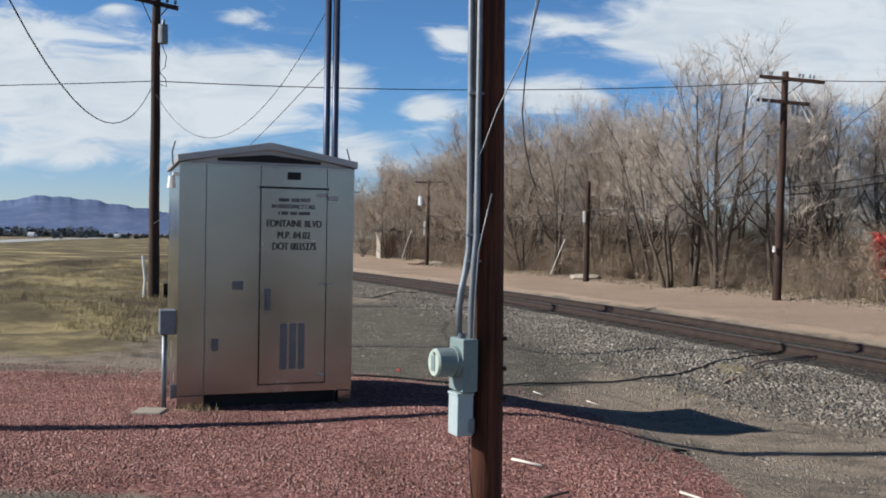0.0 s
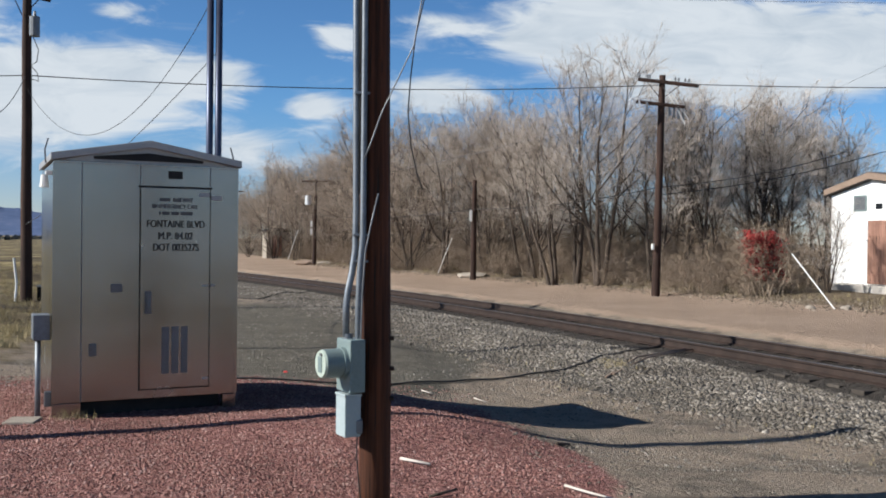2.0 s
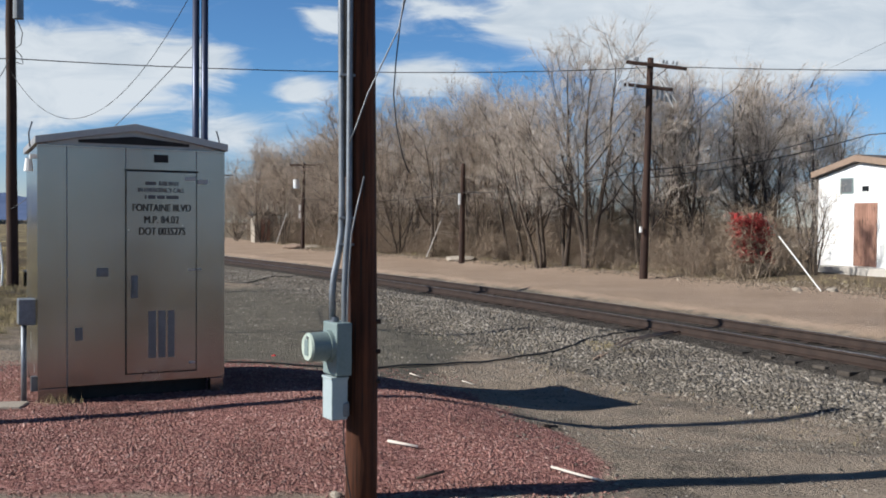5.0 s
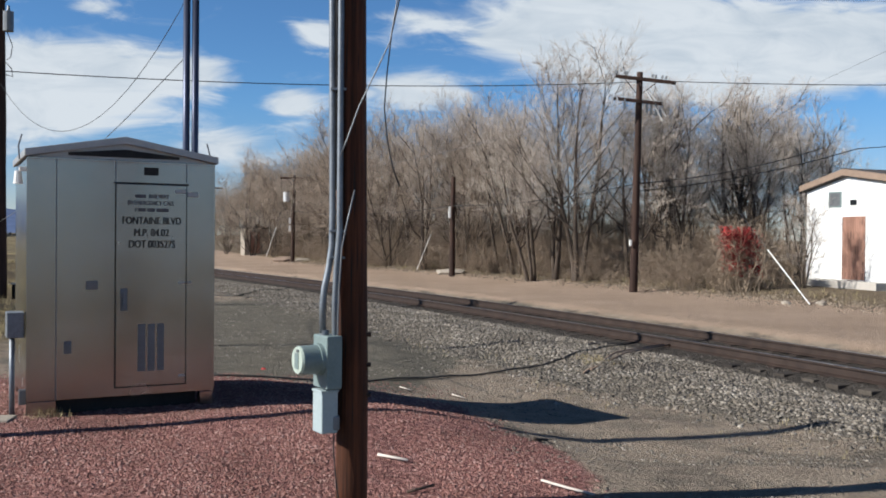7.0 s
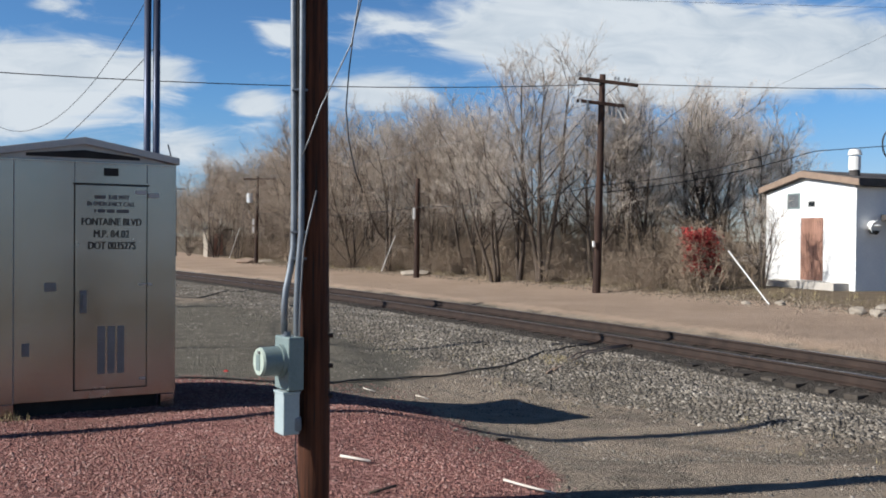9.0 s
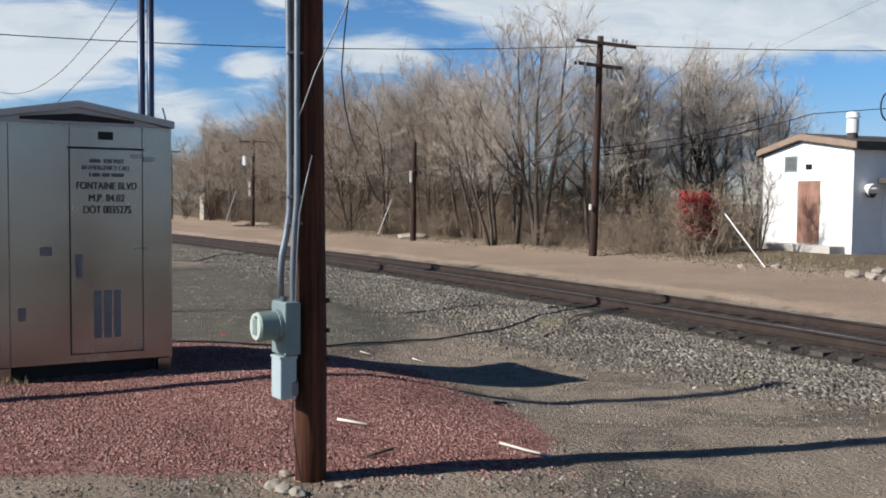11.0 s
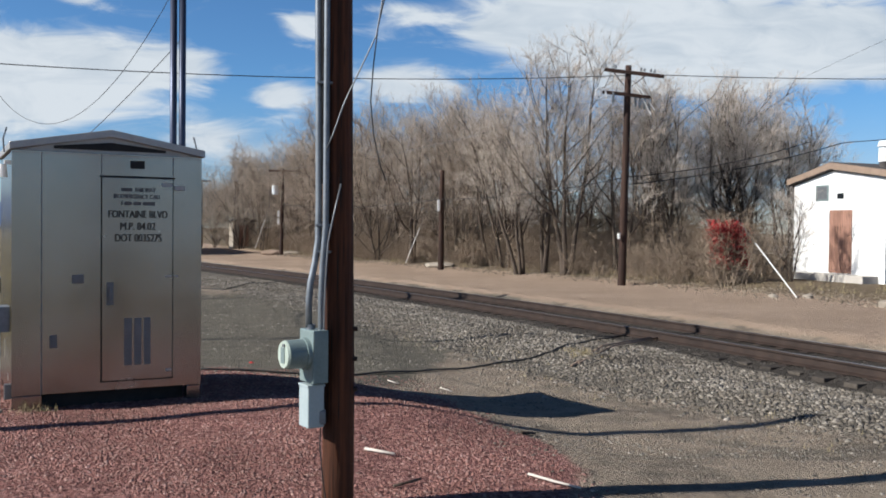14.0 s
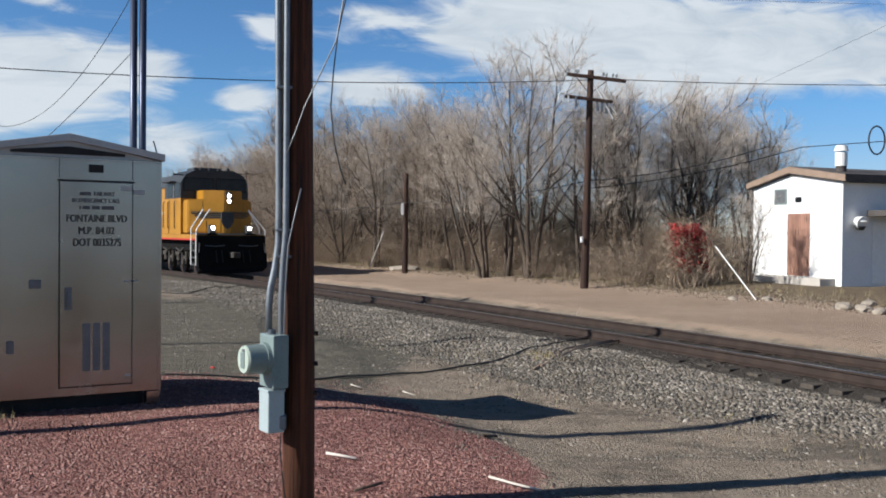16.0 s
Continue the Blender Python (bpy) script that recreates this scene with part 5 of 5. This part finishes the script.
            part("grab_iron", b, M["loco_grey"], cab)
        b = bmesh.new()
        box(b, (min(1.5 * s, 1.78 * s), -4.3, 3.96), (max(1.5 * s, 1.78 * s), -3.0, 4.0), 0.01)
        part("sun_visor", b, M["loco_grey"], upper)
    part("air_conditioner", B((-0.62, -4.3, 4.46), (0.62, -3.35, 4.66), 0.05), M["loco_grey"], upper)
    part("number_board", B((-0.42, -2.4, 4.16), (0.42, -2.30, 4.36), 0.02), M["loco_grey"], upper)
    for k in range(4):
        part("number_bar", B((-0.2 + k * 0.11, -2.406, 4.19), (-0.13 + k * 0.11, -2.40, 4.33)), M["insulator"], upper)
    b = bmesh.new()
    for x in (-0.7, -0.3, 0.1, 0.5):
        rod(b, (x, -3.2, 4.44), (x, -2.6, 4.56), 0.05, 0.07, 8)
    part("air_horn", b, M["loco_grey"], upper)
    b = bmesh.new()
    rod(b, (1.0, -2.6, 4.25), (1.75, -2.6, 4.28), 0.03, 0.03, 8)
    part("mirror_arm", b, M["loco_grey"], upper)
    # long hood, radiators and roof
    b = bmesh.new()
    box(b, (-0.95, -Lh + 1.2, 1.62), (0.95, -4.602, 3.85), 0.05)
    hood = part("long_hood", b, M["yellow"], c, "yellow engine hood")
    for k in range(14):
        y0 = -5.3 - k * 1.05
        for s in (-1, 1):
            part("hood_door", B((min(0.95 * s, 0.972 * s), y0 - 0.92, 1.8), (max(0.95 * s, 0.972 * s), y0, 3.2), 0.008), M["yellow"], hood)
    b = bmesh.new()
    prism(b, [(-1.0, 3.852), (1.0, 3.852), (0.7, 4.4), (-0.7, 4.4)], -Lh + 1.2, -4.61, lambda u, v, q: (u, q, v))
    part("hood_roof", b, M["loco_grey"], c)
    part("blower_housing", B((-1.5, -7.6, 1.63), (-0.97, -4.62, 3.6), 0.05), M["yellow"], c)
    part("radiator", B((-1.45, -Lh + 1.6, 3.3), (1.45, -Lh + 6, 4.3), 0.1), M["loco_grey"], c)
    for x0 in (-1.1, 0.98):
        part("door", B((x0 - 0.42 if x0 < 0 else x0, -4.61, 1.7), (x0 if x0 < 0 else x0 + 0.42, -4.59, 3.0)), M["loco_grey"], cab)
    # side ladder rails, walkway and handrails
    for s in (-1, 1):
        b = bmesh.new()
        x = 1.5 * s
        pipe(b, [(x, -0.30, 0.45), (x, -0.30, 1.9), (0.85 * s, -0.55, 2.75)], 0.028, 8)
        pipe(b, [(x, -0.95, 0.45), (x, -0.95, 1.95), (1.0 * s, -0.95, 2.75)], 0.028, 8)
        part("handrail", b, M["white_paint"], c, "white handrail")
        for k in range(4):
            st = B((min(1.2 * s, 1.52 * s), -0.95, 0.42 + k * 0.3), (max(1.2 * s, 1.52 * s), -0.32, 0.46 + k * 0.3), 0.005)
            part("step", st, M["steel_dark"], c)
        b = bmesh.new()
        pipe(b, [(1.5 * s, -4.7, 2.65), (1.5 * s, -12, 2.65), (1.5 * s, -Lh + 0.5, 2.65)], 0.022, 6)
        for k in range(9):
            rod(b, (1.5 * s, -5.2 - 1.8 * k, 1.6), (1.5 * s, -5.2 - 1.8 * k, 2.66), 0.018, 0.018, 6)
        part("handrail", b, M["white_paint"], c)
    # lights
    for z in (3.12, 3.34):
        b = bmesh.new()
        rod(b, (-0.06, -0.78, z), (-0.06, -0.735, z), 0.075, 0.075, 18)
        part("headlight", b, M["lamp"], c, "lit round headlight")
    for s in (-1, 1):
        b = bmesh.new()
        rod(b, (0.80 * s, -0.30, 1.98), (0.80 * s, -0.25, 1.98), 0.075, 0.075, 18)
        part("ditch_light", b, M["lamp"], c, "lit ditch light")
        part("light_housing", B((0.80 * s - 0.13, -0.55, 1.752), (0.80 * s + 0.13, -0.305, 2.10), 0.02), M["loco_grey"], c)
    # trucks and tank
    for y0 in (-1.6, -14.2):
        fr = bmesh.new()
        for s in (-1, 1):
            box(fr, (min(1.1 * s, 1.28 * s), y0 - 4.4, 0.55), (max(1.1 * s, 1.28 * s), y0 - 0.1, 0.95), 0.04)
            for k in range(3):
                box(fr, (min(1.2 * s, 1.42 * s), y0 - 0.75 - 1.85 * k, 0.42), (max(1.2 * s, 1.42 * s), y0 - 0.3 - 1.85 * k, 0.78), 0.04)
                rod(fr, (1.36 * s, y0 - 1.3 - 1.85 * k, 0.55), (1.36 * s, y0 - 1.3 - 1.85 * k, 1.05), 0.1, 0.1, 10)
                rod(fr, (1.30 * s, y0 - 0.52 - 1.85 * k, 0.53), (1.50 * s, y0 - 0.52 - 1.85 * k, 0.53), 0.17, 0.14, 14)
                for q in (-0.28, 0.28):
                    rod(fr, (1.38 * s, y0 - 0.52 - 1.85 * k + q, 0.60), (1.38 * s, y0 - 0.52 - 1.85 * k + q, 0.98), 0.07, 0.07, 8)
                rod(fr, (1.42 * s, y0 - 0.95 - 1.85 * k, 0.82), (1.42 * s, y0 - 1.4 - 1.85 * k, 0.86), 0.11, 0.11, 10)
                pipe(fr, [(1.46 * s, y0 - 0.3 - 1.85 * k, 1.15), (1.48 * s, y0 - 0.8 - 1.85 * k, 0.98), (1.46 * s, y0 - 1.5 - 1.85 * k, 1.1)], 0.03, 6)
        truck = part("truck_frame", fr, M["grime"], c, "grimy cast truck frame")
        for k in range(3):
            for s in (-1, 1):
                b = bmesh.new()
                yy = y0 - 0.52 - 1.85 * k
                rod(b, (0.72 * s, yy, 0.53), (0.86 * s, yy, 0.53), 0.53, 0.51, 28)
                part("wheel", b, M["rail"], truck)
    part("fuel_tank", B((-1.35, -13.6, 0.35), (1.35, -7.4, 1.1), 0.15), M["black"], c)
    part("air_tank", B((-1.4, -7.2, 0.5), (-0.9, -6.3, 1.0), 0.15), M["steel_dark"], c)
    return c


loco = locomotive()
# far end of the route measured along the track, for the locomotive's way
ROUTE = track_points(20, 330, GAUGE / 2, 0.25)
STEPS = [0.0]
for (a, _, _), (b_, _, _) in zip(ROUTE, ROUTE[1:]):
    STEPS.append(STEPS[-1] + (b_ - a).length)


def on_route(s):
    i = int(np.clip(np.searchsorted(STEPS, s) - 1, 0, len(ROUTE) - 2))
    f = (s - STEPS[i]) / (STEPS[i + 1] - STEPS[i])
    return ROUTE[i][0].lerp(ROUTE[i + 1][0], f)


FRONT_AT_END, SPEED, LENGTH = 21.6, 12.9, 17.0


def loco_pose(t):
    s = FRONT_AT_END + SPEED * (16.0 - t)
    front, rear = on_route(s), on_route(s + LENGTH)
    d = (front - rear).normalized()
    m = Matrix((Vector((d.y, -d.x, 0)), d, Vector((0, 0, 1)))).transposed().to_4x4()
    return Matrix.Translation((front.x, front.y, RAIL_TOP)) @ m


# ---------------------------------------------------------------- loose stones, grass, litter
def stones(name, spots, size, mat, label, seed):
    """Many small angular stones as one mesh."""
    g = np.random.default_rng(seed)
    n = len(spots)
    base = np.array([(1, 0, 0), (-0.5, 0.87, 0), (-0.5, -0.87, 0), (0.45, 0.5, 0.72), (-0.75, 0.05, 0.62), (0.3, -0.62, 0.7)])
    tri = np.array([(3, 4, 5), (0, 1, 3), (1, 4, 3), (1, 2, 4), (2, 5, 4), (2, 0, 5), (0, 3, 5)])
    s = size * g.uniform(0.55, 1.35, (n, 1, 1)) * g.uniform(0.75, 1.25, (n, 1, 3)) * g.uniform(0.85, 1.15, (n, 6, 3))
    v = base[None] * s * np.array([1, 1, 0.75])
    a = g.uniform(0, math.tau, n)
    ca, sa = np.cos(a)[:, None], np.sin(a)[:, None]
    tx, ty = g.normal(0, 0.35, (n, 1)), g.normal(0, 0.35, (n, 1))
    x, y, z = v[..., 0], v[..., 1], v[..., 2]
    z = z + x * tx + y * ty
    out = np.stack([x * ca - y * sa + spots[:, 0:1], x * sa + y * ca + spots[:, 1:2], z + spots[:, 2:3] - 0.15 * size], -1)
    faces = (tri[None] + (np.arange(n) * 6)[:, None, None]).reshape(-1, 3)
    me = bpy.data.meshes.new(name)
    me.vertices.add(n * 6)
    me.vertices.foreach_set("co", out.reshape(-1).astype(np.float32))
    me.loops.add(len(faces) * 3)
    me.loops.foreach_set("vertex_index", faces.reshape(-1).astype(np.int32))
    me.polygons.add(len(faces))
    me.polygons.foreach_set("loop_start", (np.arange(len(faces)) * 3).astype(np.int32))
    me.update(calc_edges=True)
    me.validate()
    me.materials.append(mat)
    return tagged(new(name, me), label, "gravel", kind="stuff")


def with_height(x, y, extra=0.0):
    z = lie(x, y)
    z = z + np.array([bumpy(a, b) for a, b in zip(x, y)]) + extra
    return np.stack([x, y, z], -1)


G = np.random.default_rng(5)


def keep_red(x, y):
    inside = np.maximum(1 - np.hypot((x + 2.2) / 4.4, (y - 7.6) / 4.6), (x < 2.0 - 0.05 * (y - 6)) & (y < 11.5) & (x > -7) & (y > 0))
    edge = (x > 1.0) & (G.random(len(x)) < (x - 1.0) / 1.3)
    return ((inside + G.normal(0, 0.09, len(x))) > 0.05) & ~edge & (y + 0.12 * x + G.normal(0, 0.25, len(x)) > 5.9)


n = 120000
y = 3.6 + 9.0 * G.random(n) ** 1.15
x = -7 + 9.6 * G.random(n)
ok = keep_red(x, y) & (np.abs(x / np.maximum(y, 1)) < 0.75)
bare = np.array([noise.noise((a * 0.9, b * 0.9, 4)) for a, b in zip(x, y)]) < -0.22
ok = ok & ~(bare & (G.random(n) < 0.75))
stones("red_gravel", with_height(x[ok], y[ok]), 0.0128, M["red_stone"], "loose crushed red gravel covering the pad", 1)
n = 130000
y = 5.5 + 34 * G.random(n) ** 1.9
off = -5.6 + 7.6 * G.random(n) ** 0.8
nx, s = near_rail(y)
x = nx + (off + GAUGE / 2) * np.sqrt(1 + s * s)
thin = smooth(off, -5.8, -2.6) * 0.95 + 0.05
ok = (G.random(n) < thin) & (x > -6) & (x < 14) & (off < 1.35) & ~((np.abs(off) < 1.4) & (G.random(n) < 0.8)) & (y + 1.6 * (x - 6) > 7.0 + 2.0 * G.random(n))
spots_b = with_height(x[ok], y[ok])
inner = (np.abs(off[ok]) < 1.5)
spots_b[:, 2] -= np.where(inner, 0.012, 0)
stones("oily_stones", spots_b[inner], 0.028, M["oily"], "dark oily ballast between the rails", 8)
stones("ballast_stones", spots_b[~inner], 0.030, M["ballast"], "loose grey crushed ballast stone beside the rails", 2)
n = 30000
y = 4.0 + 24 * G.random(n) ** 1.4
x = -4.5 + 12 * G.random(n)
patchy = np.array([noise.noise((a * 0.55, b * 0.55, 21)) + 0.5 * noise.noise((a * 1.7, b * 1.7, 6)) for a, b in zip(x, y)])
ok = (beside(x, y) < -2.5) & ((x > 1.6) | (y > 11.3)) & (G.random(n) < 0.12 + 0.95 * smooth(patchy, -0.15, 0.3))
x, y = np.append(x[ok], -2.5 + 5 * G.random(1500)), np.append(y[ok], 4.2 + 1.7 * G.random(1500))
ok = np.ones(len(x), bool)
stones("dirt_pebbles", with_height(x[ok], y[ok]), 0.017, M["ballast"], "scattered small stones on bare dirt", 3)


n = 5200
y = 18 + 46 * G.random(n) ** 1.3
off = 8.7 + G.normal(0, 0.55, n)
nx, s = near_rail(y)
x = nx + (off + GAUGE / 2) * np.sqrt(1 + s * s)
stones("verge_clods", with_height(x, y), 0.045, M["clod"], "brown clods and broken twigs along the road's verge", 12)


def tufts(name, spots, h, blades, mat, label, seed):
    r = random.Random(seed)
    V, F = [], []
    for x, y, z in spots:
        for _ in range(blades):
            a, l, t = r.uniform(0, math.tau), h * r.uniform(0.4, 1.2), r.uniform(0.1, 0.75)
            px, py = x + r.gauss(0, 0.06), y + r.gauss(0, 0.06)
            wx, wy = math.cos(a + 1.6) * 0.006, math.sin(a + 1.6) * 0.006
            i = len(V)
            V += [(px - wx, py - wy, z - 0.02), (px + wx, py + wy, z - 0.02), (px + math.cos(a) * l * t, py + math.sin(a) * l * t, z + l)]
            F.append((i, i + 1, i + 2))
    return tagged(raw(name, V, F, mat), label, "grass", kind="stuff")


n = 11000
y = 12.6 + 42 * G.random(n) ** 1.5
x = -0.13 * y - 1.2 - np.abs(G.normal(0, 2.2, n)) - (0.5 * y) * G.random(n)
pick = np.array([noise.noise((a * 0.25, b * 0.25, 7)) + 0.25 * noise.noise((a, b, 2)) for a, b in zip(x, y)]) > -0.05
tufts("field_grass", with_height(x[pick], y[pick], 0.0), 0.13, 10, M["dry_grass"], "dry yellow winter grass of the field", 4)
n = 520
y = 20 + 55 * G.random(n)
px, s = near_rail(y)
x = px + (8.6 + 2.2 * G.random(n) + GAUGE / 2) * np.sqrt(1 + s * s)
tufts("verge_grass", with_height(x, y), 0.16, 9, M["dry_grass"], "dry grass and weeds at the foot of the brush", 5)
n = 110
y = 7 + 14 * G.random(n)
px, s = near_rail(y)
x = px - (3.0 + 1.6 * G.random(n)) * np.sqrt(1 + s * s)
tufts("ballast_grass", with_height(x, y), 0.05, 5, M["dry_grass"], "sparse dry grass in the ballast foot", 6)


# ---------------------------------------------------------------- small things
def stick(pts, r, label, mat="dead_wood"):
    out = [(x, y, top(x, y) + h) for x, y, h in pts]
    b = pipe(bmesh.new(), out, [r * (1 - 0.35 * i / len(out)) for i in range(len(out))], 7)
    return tagged(part("stick", b, M[mat], smooth=True), label, "stick", "sticks on the gravel")


stick([(0.56, 7.29, 0.02), (0.77, 7.10, 0.02)], 0.012, "short bleached stick lying on red gravel")
stick([(1.65, 6.47, 0.02), (1.78, 6.27, 0.025), (1.92, 6.11, 0.02)], 0.010, "bent bleached stick lying at the pad's edge")
stick([(0.68, 6.25, 0.02), (0.87, 6.36, 0.03)], 0.011, "grey-brown stick lying on red gravel", "bark")
stick([(2.03, 8.27, 0.02), (2.22, 8.54, 0.02)], 0.016, "dark chunk of wood on the gravel", "bark")
stick([(1.20, 12.25, 0.015), (1.34, 12.15, 0.012)], 0.008, "small pale stick on the dirt")
stick([(1.88, 12.2, 0.015), (2.02, 12.06, 0.012)], 0.008, "small pale stick on the dirt")
for dx in (0.0, 0.16):
    stick([(4.06 + dx, 13.59 + dx, 0.03), (5.19 + dx, 15.57, 0.06), (6.51 + dx, 16.76, 0.05)], 0.018, "long weathered strip of wood on the ballast", "fascia")


def rock(x, y, r, squash, seed, label, mat="rock"):
    b = bmesh.new()
    bmesh.ops.create_icosphere(b, subdivisions=2, radius=1)
    g = random.Random(seed)
    o = Vector((g.random() * 9, g.random() * 9, g.random() * 9))
    for v in b.verts:
        k = 1 + 0.45 * noise.noise(v.co * 1.2 + o)
        v.co = Vector((v.co.x * r * k * 1.3, v.co.y * r * k, v.co.z * r * k * squash))
    ob = part("rock", b, M[mat])
    ob.matrix_world = Matrix.Translation((x, y, top(x, y) + r * squash * 0.35)) @ Matrix.Rotation(g.uniform(0, 6), 4, "Z")
    return tagged(ob, label, "rock", "rocks along the verge")


for i, (x, y, r) in enumerate([(14.3, 21.3, 0.26), (14.6, 21.0, 0.2), (14.35, 20.5, 0.22), (14.3, 19.9, 0.2), (15.2, 21.6, 0.24), (13.1, 24.7, 0.14), (13.75, 24.0, 0.16)]):
    rock(x, y, r * 0.75, 0.7, i, "pale rough rock on the dirt verge")
rock(6.6, 44.2, 0.75, 0.25, 40, "flat pale concrete slab beside the pole stub")
rock(-1.6, 64.6, 0.7, 0.35, 41, "heap of brown earth at the pole's foot", "fascia")
rock(-0.4, 64.4, 0.6, 0.22, 42, "flat pale concrete slab at the pole's foot")
for i, (x, y) in enumerate([(0.12, 5.62), (0.20, 5.55), (0.06, 5.72), (0.47, 5.66), (0.14, 5.95)]):
    rock(x, y, 0.05 if i < 3 else 0.035, 0.7, 60 + i, "pale fist-sized stone at the pole's foot")
rock(-1.02, 7.85, 0.03, 0.7, 70, "dark red stone on the gravel", "red_stone")
rock(-0.6, 13.6, 0.028, 0.7, 71, "small red lump on the dirt", "loco_red")

straw = [(4.3 + 0.5 * G.random(), 14.1 + 1.1 * G.random()) for _ in range(26)]
tufts("straw_patch", [(x, y, top(x, y)) for x, y in straw], 0.07, 12, M["dry_grass"], "patch of dry straw on the ballast foot", 13)
weeds = [(-2.42, 9.27), (-2.36, 9.25), (-2.3, 9.26), (-2.26, 9.29), (-2.5, 9.22), (-2.33, 9.31)]
tufts("cabinet_weeds", [(x, y, top(x, y)) for x, y in weeds], 0.08, 16, M["dry_grass"], "dry weeds at the cabinet's foot", 9)

shed = thing("shed", Matrix.Translation((-5.4, 82.0, 0.15)) @ Matrix.Rotation(radians(12), 4, "Z"), "small weathered wooden shed among the brush", "shed")
part("wall", B((0, 0, -0.3), (2.0, 2.4, 2.1), 0.02), M["rock"], shed)
part("door", B((0.5, -0.05, 0.0), (1.3, -0.002, 1.8), 0.01), M["door_brown"], shed)
b = bmesh.new()
prism(b, [(-0.2, 2.1), (2.2, 2.1), (2.2, 2.2), (1.0, 2.5), (-0.2, 2.2)], -0.25, 2.6, lambda u, v, q: (u, q, v))
part("roof", b, M["roof_dark"], shed)
house = thing("pale_house", Matrix.Translation((-1.2, 92.0, 0.2)) @ Matrix.Rotation(radians(10), 4, "Z"), "pale low house half hidden behind the bare trees", "house")
part("wall", B((0, 0, -0.3), (9, 6, 2.7), 0.02), M["concrete"], house)
for x0 in (1.2, 4.0, 6.8):
    wn = part("window", B((x0, -0.06, 0.9), (x0 + 1.1, 0.02, 2.1), 0.01), M["white_paint"], house)
    part("pane", B((x0 + 0.1, -0.07, 1.0), (x0 + 1.0, -0.062, 2.0)), M["dark_glass"], wn)
b = bmesh.new()
prism(b, [(-0.4, 2.7), (6.4, 2.7), (3, 4.2)], -0.4, 9.4, lambda u, v, q: (q, u, v))
part("roof", b, M["roof_dark"], house)


def far_wood():
    """Dark clumps of distant trees beyond the far road."""
    r = random.Random(77)
    V, F = [], []
    for _ in range(330):
        a = r.uniform(-0.62, -0.14)
        d = r.uniform(330, 470)
        h = r.uniform(1.6, 3.6) * (1.2 if a < -0.36 else 0.6)
        w = h * r.uniform(0.35, 0.6)
        for _ in range(45):
            t = r.random() ** 1.4
            c = Vector((d * a + r.gauss(0, w * 0.9 * (1.1 - t * 0.7)), d + r.gauss(0, w * 0.5), h * t - 0.3))
            p = Vector((r.uniform(-1, 1), r.uniform(-1, 1), r.uniform(-1, 1))).normalized() * r.uniform(0.3, 0.8)
            q = p.orthogonal() * 0.8
            i = len(V)
            V += [tuple(c + p), tuple(c + q), tuple(c - p)]
            F.append((i, i + 1, i + 2))
    return tagged(raw("far_trees", V, F, M["far_tree"]), "dark line of distant trees beyond the field", "trees", kind="stuff")


far_wood()


# ---------------------------------------------------------------- motions
def motions():
    times = [0, 2, 4, 6, 8, 10, 11, 12, 13, 13.5, 14, 14.5, 15, 15.25, 15.5, 15.75, 16]
    walk(loco, [(t, loco_pose(t)) for t in times])


motions()
